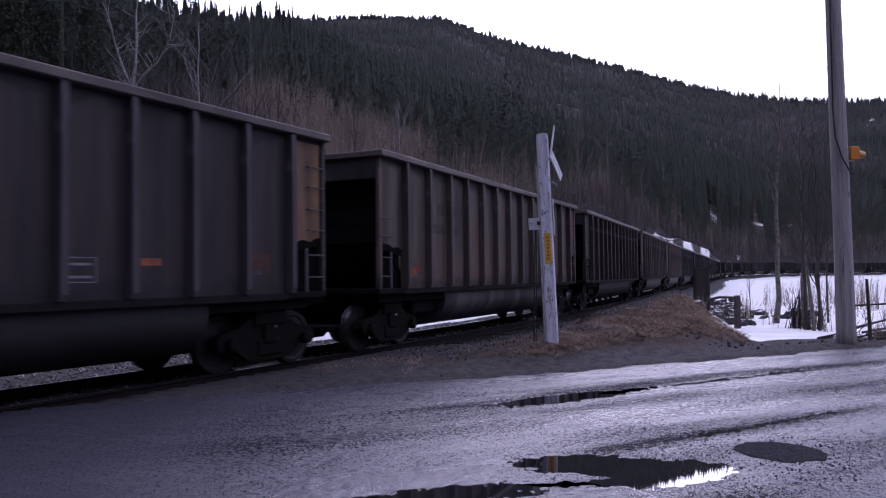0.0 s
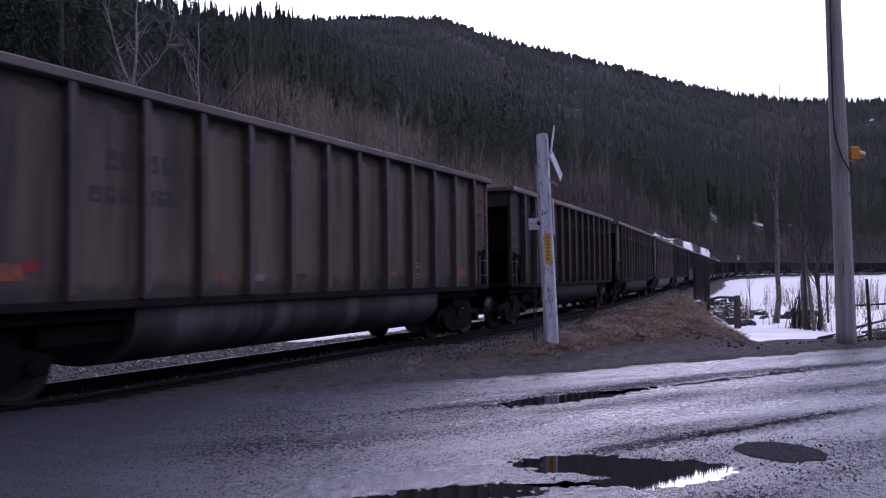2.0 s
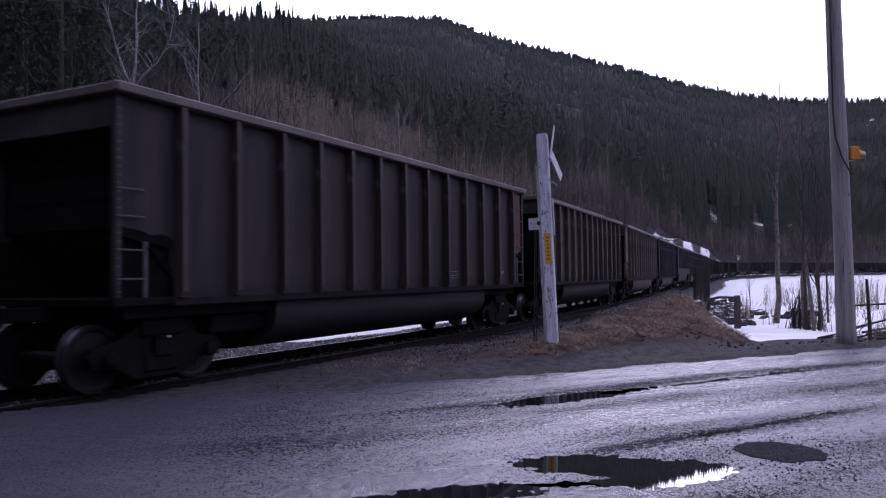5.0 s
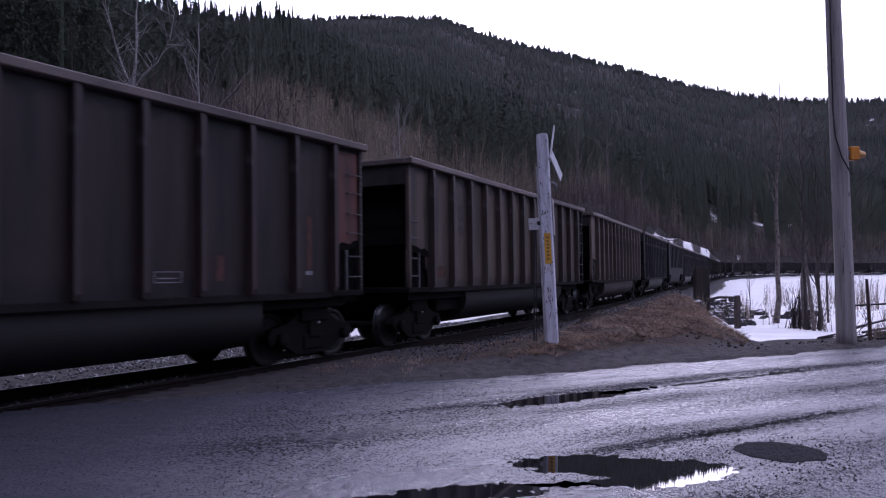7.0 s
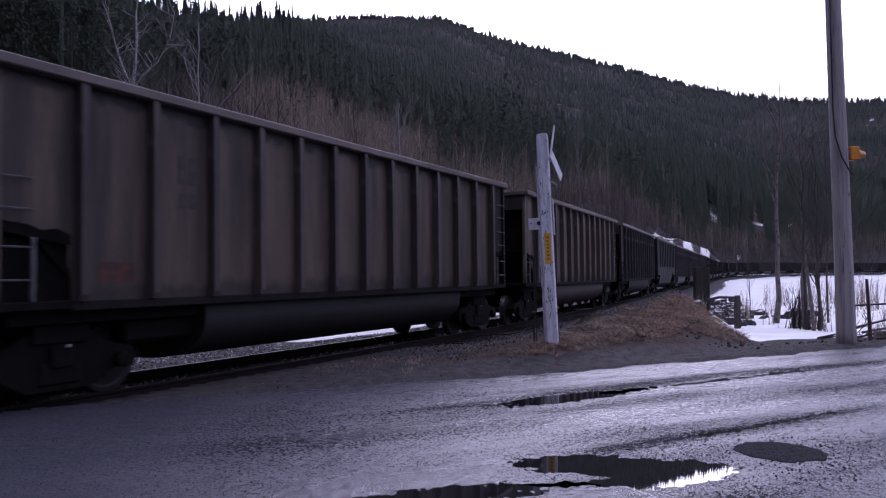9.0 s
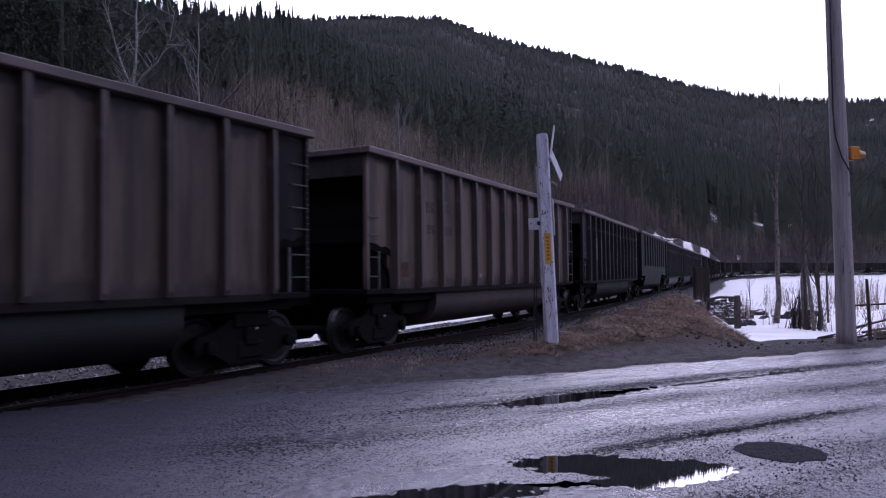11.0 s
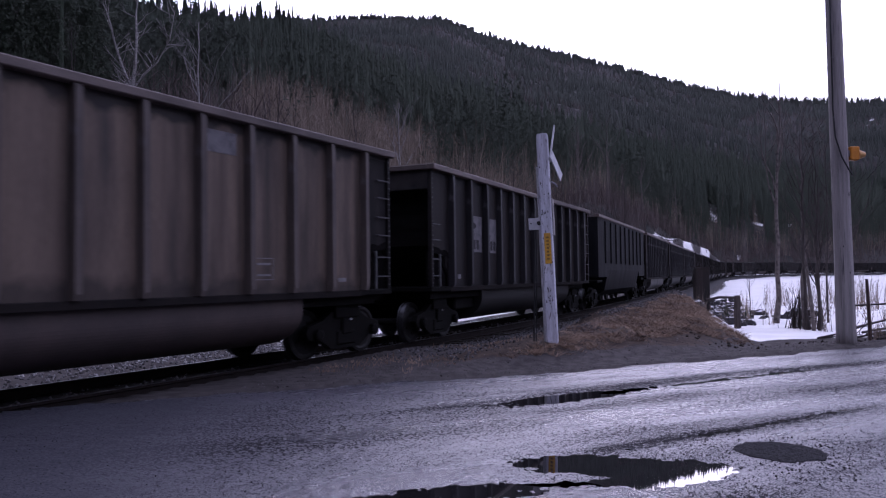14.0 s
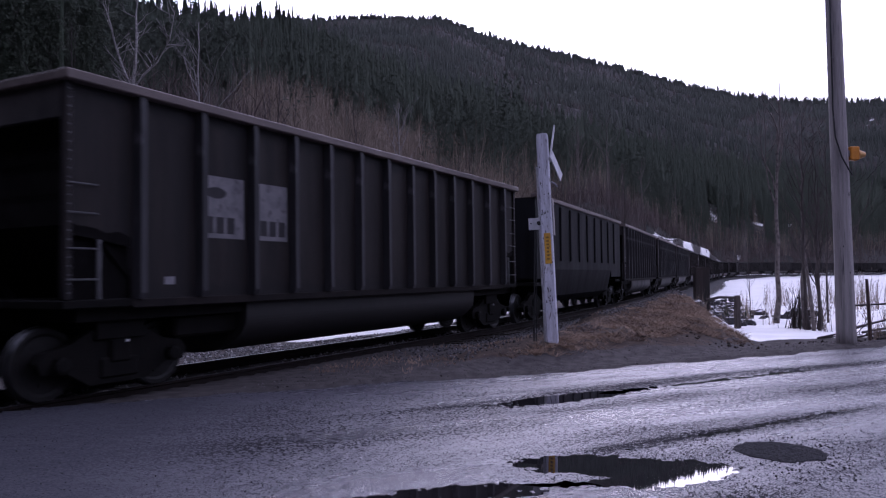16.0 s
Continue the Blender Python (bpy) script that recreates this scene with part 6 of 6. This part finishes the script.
# ---------------------------------------------------------------- bank, creek and fence
def cabinet():
    x, y = 15.33, 45.2
    z0 = float(land(np.array([x]), np.array([y]))[0])
    c = thing("relay_cabinet", "rusty brown steel trackside cabinet with a sloping lid", "trackside cabinet", pose(x, y, z0 - 0.1, rz=-6))
    h = 2.12 - z0 + 0.1
    part("body", Solid().box(-0.40, 0.40, -0.35, 0.35, 0.0, h - 0.06, 0.01).mesh("body", CABIN), c)
    part("lid", Solid().prism([(-0.44, h - 0.02), (0.44, h - 0.10), (0.44, h - 0.05), (-0.44, h + 0.05)], "y", -0.39, 0.39).mesh("lid", CABIN), c)
    part("door", Solid().box(-0.02, 0.37, -0.385, -0.352, 0.25, h - 0.22, 0.006).mesh("door", CABIN), c)
    part("door", Solid().box(-0.37, -0.045, -0.385, -0.352, 0.25, h - 0.22, 0.006).mesh("door", CABIN), c)
    part("edge_strip", Solid().box(-0.041, -0.021, -0.40, -0.353, 0.2, h - 0.2).mesh("edge_strip", OLDW), c)
    part("footing", Solid().box(-0.62, -0.42, -0.5, 0.2, 0.0, 0.42, 0.03).mesh("footing", CONC), c, "pale concrete footing")


cabinet()


def boulder(x, y, r, seed, squash=0.7, up=0.0):
    rng = random.Random(seed)
    bm = bmesh.new()
    bmesh.ops.create_icosphere(bm, subdivisions=2, radius=1.0)
    o = Vector((rng.uniform(-9, 9), rng.uniform(-9, 9), rng.uniform(-9, 9)))
    for v in bm.verts:
        k = 1 + 0.45 * noise.noise(v.co * 1.0 + o) + 0.22 * noise.noise(v.co * 2.6 + o)
        q = v.co * k
        q = Vector([round(c * 3.0) / 3.0 * 0.6 + c * 0.4 for c in q])
        v.co = Vector((q.x * r, q.y * r * 0.85, q.z * r * squash))
    me = bpy.data.meshes.new("boulder")
    bm.to_mesh(me)
    bm.free()
    me.materials.append(ROCK)
    z = float(land(np.array([x]), np.array([y]))[0])
    thing("boulder", "grey angular creek boulder", "rock", pose(x, y, z + r * squash * 0.35 + up, rz=rng.uniform(0, 360)), "boulders along the creek", me=me)


brng = random.Random(31)
for i in range(34):
    y = brng.uniform(35, 46)
    boulder(0.365 * y + brng.uniform(-0.7, 0.8), y, brng.uniform(0.14, 0.42), i)
for i in range(26):
    boulder(brng.uniform(14.5, 21.0), brng.uniform(37, 48), brng.uniform(0.16, 0.45), 100 + i, 0.6)

z0 = float(land(np.array([11.56]), np.array([30.0]))[0])
stump = thing("guard_post", "dark old wooden guard post at the edge of the bank", "wooden post", pose(11.56, 30.0, z0 - 0.15))
part("shaft", Solid().tube([(0, 0, 0), (0, 0, 0.6), (0.01, 0, 1.12 - min(z0 + 0.2, 0.3)), (0.01, 0, 1.16 - min(z0 + 0.2, 0.3))], [0.14, 0.13, 0.125, 0.09], 9).mesh("shaft", OLDW), stump)
zl = float(land(np.array([10.97]), np.array([31.2]))[0])
rail_log = thing("guard_log", "weathered log rail sloping down to the guard post", "log", pose(10.97, 31.2, zl - 0.2))
part("log", Solid().tube([(-0.1, 0.2, 0.80 - zl), (0.2, -0.4, 0.92 - zl), (0.56, -1.12, 0.92 - zl)], [0.06, 0.055, 0.045], 8).mesh("log", OLDW), rail_log)
for i, (bx, by, br_) in enumerate(((10.9, 31.6, 0.26), (11.2, 32.4, 0.24), (11.9, 32.6, 0.27), (12.3, 31.4, 0.20), (12.6, 33.5, 0.3), (13.0, 32.3, 0.22), (12.1, 34.2, 0.3), (13.4, 34.6, 0.26))):
    boulder(bx, by, br_, 300 + i, 0.8)
for i in range(40):
    st = 44 + brng.random() * 30
    p = on_line(st, brng.uniform(4.3, 6.8))[0]
    boulder(p.x, p.y, brng.uniform(0.15, 0.42), 400 + i, 0.75)

z0 = float(land(np.array([10.62]), np.array([19.0]))[0])
stake = thing("fence_stake", "reddish brown wooden fence stake", "fence stake", pose(10.62, 19.0, z0 - 0.15))
part("shaft", Solid().tube([(0, 0, 0), (-0.01, 0, 0.7), (-0.04, 0, 1.62 - z0)], [0.05, 0.045, 0.036], 7).mesh("shaft", REDW), stake)
fence = thing("log_fence", "broken fence of weathered logs behind the stake", "fence", pose(11.2, 21.3, 0))
for a_, b_, r_ in (((0.0, 0.2, 0.70), (3.6, 0.4, 0.76), 0.03), ((0.1, -0.3, 0.12), (3.0, 0.3, 0.62), 0.032), ((0.1, -0.7, 0.02), (2.5, -0.3, 0.28), 0.035), ((0.6, 0.0, -0.1), (2.2, 0.1, 0.02), 0.045)):
    m_ = [a_[i] * 0.5 + b_[i] * 0.5 + (0.03 if i == 2 else 0.02) for i in range(3)]
    part("rail_log", Solid().tube([a_, m_, b_], [r_, r_ * 0.95, r_ * 0.8], 7).mesh("rail_log", BARKD), fence)


def small_spruce(x, y, h, seed):
    """A young spruce: a stem and drooping boughs."""
    rng = random.Random(seed)
    z = float(land(np.array([x]), np.array([y]))[0])
    t = thing("young_spruce", "small dark young spruce in the snow", "tree", pose(x, y, z - 0.05), "young spruces by the creek")
    part("trunk", Solid().tube([(0, 0, 0), (0, 0, h)], [0.03, 0.006], 6).mesh("trunk", BARKD), t)
    v, f = [], []
    for i in range(130):
        q = 0.08 + 0.9 * i / 130
        ln = 0.34 * h * (1.03 - q) * rng.uniform(0.6, 1.2) + 0.02
        a = rng.uniform(0, 6.28)
        c, sn, w = math.cos(a), math.sin(a), ln * 0.2
        k = len(v)
        v += [(-sn * w, c * w, q * h), (sn * w, -c * w, q * h), (c * ln, sn * ln, q * h - ln * 0.35)]
        f.append((k, k + 1, k + 2))
    part("crown", raw("crown", v, f, NEEDLE), t)


scrub_at("creek_brush", "dark leafless brush round the creekside trees", [(srng.uniform(13.2, 14.2), srng.uniform(27.4, 29.5)) for _ in range(15)], 0.8, 2.4, 9, 54, DARKTWIG)
bank_spots = [on_line(float(srng.uniform(150, 262)), float(srng.uniform(-20, -5.5)))[0] for _ in range(170)]
scrub_at("bank_scrub", "dark leafless bushes on the snowy railway bank", [(p.x, p.y) for p in bank_spots], 1.0, 2.6, 12, 55, DARKTWIG, 0.08)
small_spruce(14.3, 38.5, 1.3, 1)
small_spruce(15.1, 38.0, 1.0, 2)
small_spruce(13.7, 29.3, 1.6, 3)
frng = random.Random(3)
for i in range(13):
    x, y = frng.uniform(10.9, 13.5), frng.uniform(19.0, 23.5)
    z = float(land(np.array([x]), np.array([y]))[0])
    a, ln, rise = frng.uniform(-0.5, 0.6), frng.uniform(0.9, 2.6), frng.uniform(0.05, 0.55)
    br = thing("fallen_branch", "dead dark branch lying in the brush by the roadside", "branch", pose(x, y, z + 0.03, rz=math.degrees(a)), "fallen branches by the road")
    q = [(0, 0, 0), (ln * 0.35, 0.05, rise * 0.3), (ln * 0.7, -0.04, rise * 0.75), (ln, 0.06, rise)]
    b = Solid().tube(q, [0.032, 0.027, 0.02, 0.008], 6)
    part("limb", b.mesh("limb", BARKD), br)
    tw = Solid()
    for k in range(4):
        p = Vector(q[1]).lerp(Vector(q[3]), frng.random())
        tw.tube([p, p + Vector((frng.uniform(0.1, 0.4), frng.uniform(-0.3, 0.3), frng.uniform(0.05, 0.4)))], [0.014, 0.005], 4)
    part("twig_end", tw.mesh("twig_end", BARKD), br)
scrub_at("brush_heap", "dark tangled brush beside the road", [(frng.uniform(10.6, 12.4), frng.uniform(18.6, 20.0)) for _ in range(14)], 0.3, 0.7, 16, 53)


# ---------------------------------------------------------------- dry grass and shoulder gravel
def tufts(name, label, xs, ys, hlo, hhi, blades, seed, lie=1.0):
    rng = np.random.default_rng(seed)
    n = len(xs)
    P = np.stack([xs, ys, land(xs, ys) - 0.01], 1)
    m = n * blades
    base = np.repeat(P, blades, 0) + np.concatenate([rng.normal(0, 0.05, (m, 2)), np.zeros((m, 1))], 1)
    h = np.repeat(rng.uniform(hlo, hhi, n), blades) * rng.uniform(0.5, 1.1, m)
    a = rng.uniform(0, 6.28, m)
    bend = h * rng.uniform(0.5, 3.2, m) * lie
    tip = base + np.stack([np.cos(a) * bend, np.sin(a) * bend, h], 1)
    k = rng.uniform(0, 6.28, m)
    o = np.stack([np.cos(k), np.sin(k), 0 * k], 1) * 0.009
    v = np.stack([base - o, base + o, tip], 1).reshape(-1, 3)
    drift = np.array([0.5 + 1.0 * noise.noise((x * 0.9, y * 0.6, 0)) + 0.7 * noise.noise((x * 2.6, y * 2.0, 3)) for x, y in zip(xs, ys)])
    tone = np.clip(np.repeat(0.75 * drift + 0.25 * rng.uniform(0, 1, n), blades) + rng.uniform(-0.1, 0.15, m), 0, 1)
    thing(name, label, "grass", kind="stuff", me=tri_mesh(name, v, np.arange(3 * m).reshape(-1, 3), STRAW, np.repeat(tone, 3)))


SHOULDER = stalk_mat("shoulder_gravel", (0.045, 0.040, 0.040), (0.20, 0.185, 0.19))
CLOD = stalk_mat("dark_earth_clods", (0.020, 0.016, 0.014), (0.060, 0.046, 0.038))
GRIT = stalk_mat("road_grit", (0.02, 0.019, 0.02), (0.07, 0.066, 0.07))
grng = np.random.default_rng(8)
gx, gy = grng.uniform(-6, 17, 60000), grng.uniform(9, 48, 60000)
gu, ge = road_coords(gx, gy)
gs, gd = line_coords(gx, gy)
gpatch = np.sin(gx * 1.3 + 0.7 * gy) * np.sin(gy * 0.9 - gx * 0.4) + grng.normal(0, 0.35, len(gx))
on_bench = (ge > np.interp(gu, [5, 7, 9, 12], [1.5, 1.9, 2.5, 3.1]) + 0.25 * gpatch) & (gd > 4.15 + 0.3 * gpatch) & (gx < 6.9 + (gy - 17.5) * 0.313 + 0.3 - 1.1 * ease((ge - 4.5) / 5)) & (ge < 27) & (gpatch > -0.75)
by_line = (gd > 1.5) & (gd < 3.6) & (ge > 0.5) & (gs > 13) & (gs < 30) & (gpatch > -0.2) & (grng.random(len(gx)) < 0.5)
tufts("lineside_grass", "thin dead grass standing in the gravel beside the track", gx[by_line], gy[by_line], 0.05, 0.13, 4, 62, 0.4)
pick = on_bench
tufts("dry_grass", "tawny dead grass matted on the bank", gx[pick], gy[pick], 0.04, 0.13, 15, 61)

gx, gy = grng.uniform(-4, 11, 9000), grng.uniform(9.5, 20, 9000)
gu, ge = road_coords(gx, gy)
gs, gd = line_coords(gx, gy)
pick = (ge > -0.1) & (ge < 2.6) & (gd > 1.9)
gx, gy = gx[pick], gy[pick]
pebbles("shoulder_gravel", "loose gravel on the road shoulder", np.stack([gx, gy, land(gx, gy) + 0.002], 1), SHOULDER, 0.006, 0.018)

gx, gy = grng.uniform(2, 14, 900), grng.uniform(13, 24, 900)
gu, ge = road_coords(gx, gy)
pick = (ge > 1.9 + 0.4 * np.sin(gu * 1.7)) & (ge < 3.2) & (gu > 7) & (gu < 15)
gx, gy = gx[pick], gy[pick]
pebbles("earth_clod", "dark clods of earth and turf along the foot of the bank", np.stack([gx, gy, land(gx, gy) + 0.01], 1), CLOD, 0.015, 0.06)

# grit lying on the wet road, thicker along the edges of the puddles
gx, gy = grng.uniform(-6, 9, 26000), grng.uniform(3.8, 13.5, 26000)
gu, ge = road_coords(gx, gy)
gs, gd = line_coords(gx, gy)
gh = road_height(gx, gy)
shore = np.exp(-((gh + 0.0125) / 0.006) ** 2)
pick = (ge < -0.1) & (gd > 2.3) & (grng.random(len(gx)) < 0.36 + 0.6 * shore) & (np.abs(gx) < gy * 0.62 + 0.3)
gx, gy, gh = gx[pick], gy[pick], gh[pick]
pebbles("road_grit", "small dark stones scattered on the wet road", np.stack([gx, gy, gh + 0.002], 1), GRIT, 0.003, 0.0085)

# the round patch of darker filling in the road
patch = Solid()
n, rings = 110, 16
rim = [1 + 0.10 * noise.noise((2.2 * math.cos(a), 2.2 * math.sin(a), 0)) + 0.09 * noise.noise((9 * math.cos(a), 9 * math.sin(a), 2)) for a in [2 * math.pi * k / n for k in range(n)]]
pv, pf = [], []
for i in range(rings + 1):
    f = i / rings
    for k in range(n):
        a = 2 * math.pi * k / n
        x, y = 0.405 * f * rim[k] * math.cos(a), 0.43 * f * rim[k] * math.sin(a)
        lump = 0.007 * noise.noise((x * 26, y * 26, 1)) + 0.006 * noise.noise((x * 60, y * 60, 5))
        pv.append((x, y, 0.012 * (1 - f ** 6) + lump - (0.03 if i == rings else 0.0)))
        if i:
            pf.append(((i - 1) * n + k, (i - 1) * n + (k + 1) % n, i * n + (k + 1) % n, i * n + k))
patch.add(pv, pf)
part("asphalt_patch", patch.mesh("asphalt_patch", PATCHM, True), ROAD, "round dark filled patch", ROAD.matrix_basis.inverted() @ pose(3.03, 6.95, 0.0))
gx, gy = grng.normal(3.03, 0.62, 900), grng.normal(6.9, 0.62, 900)
pebbles("loose_chips", "dark stone chips crumbled from the filled patch", np.stack([gx, gy, road_height(gx, gy) + 0.003], 1), GRIT, 0.004, 0.012)


motions()
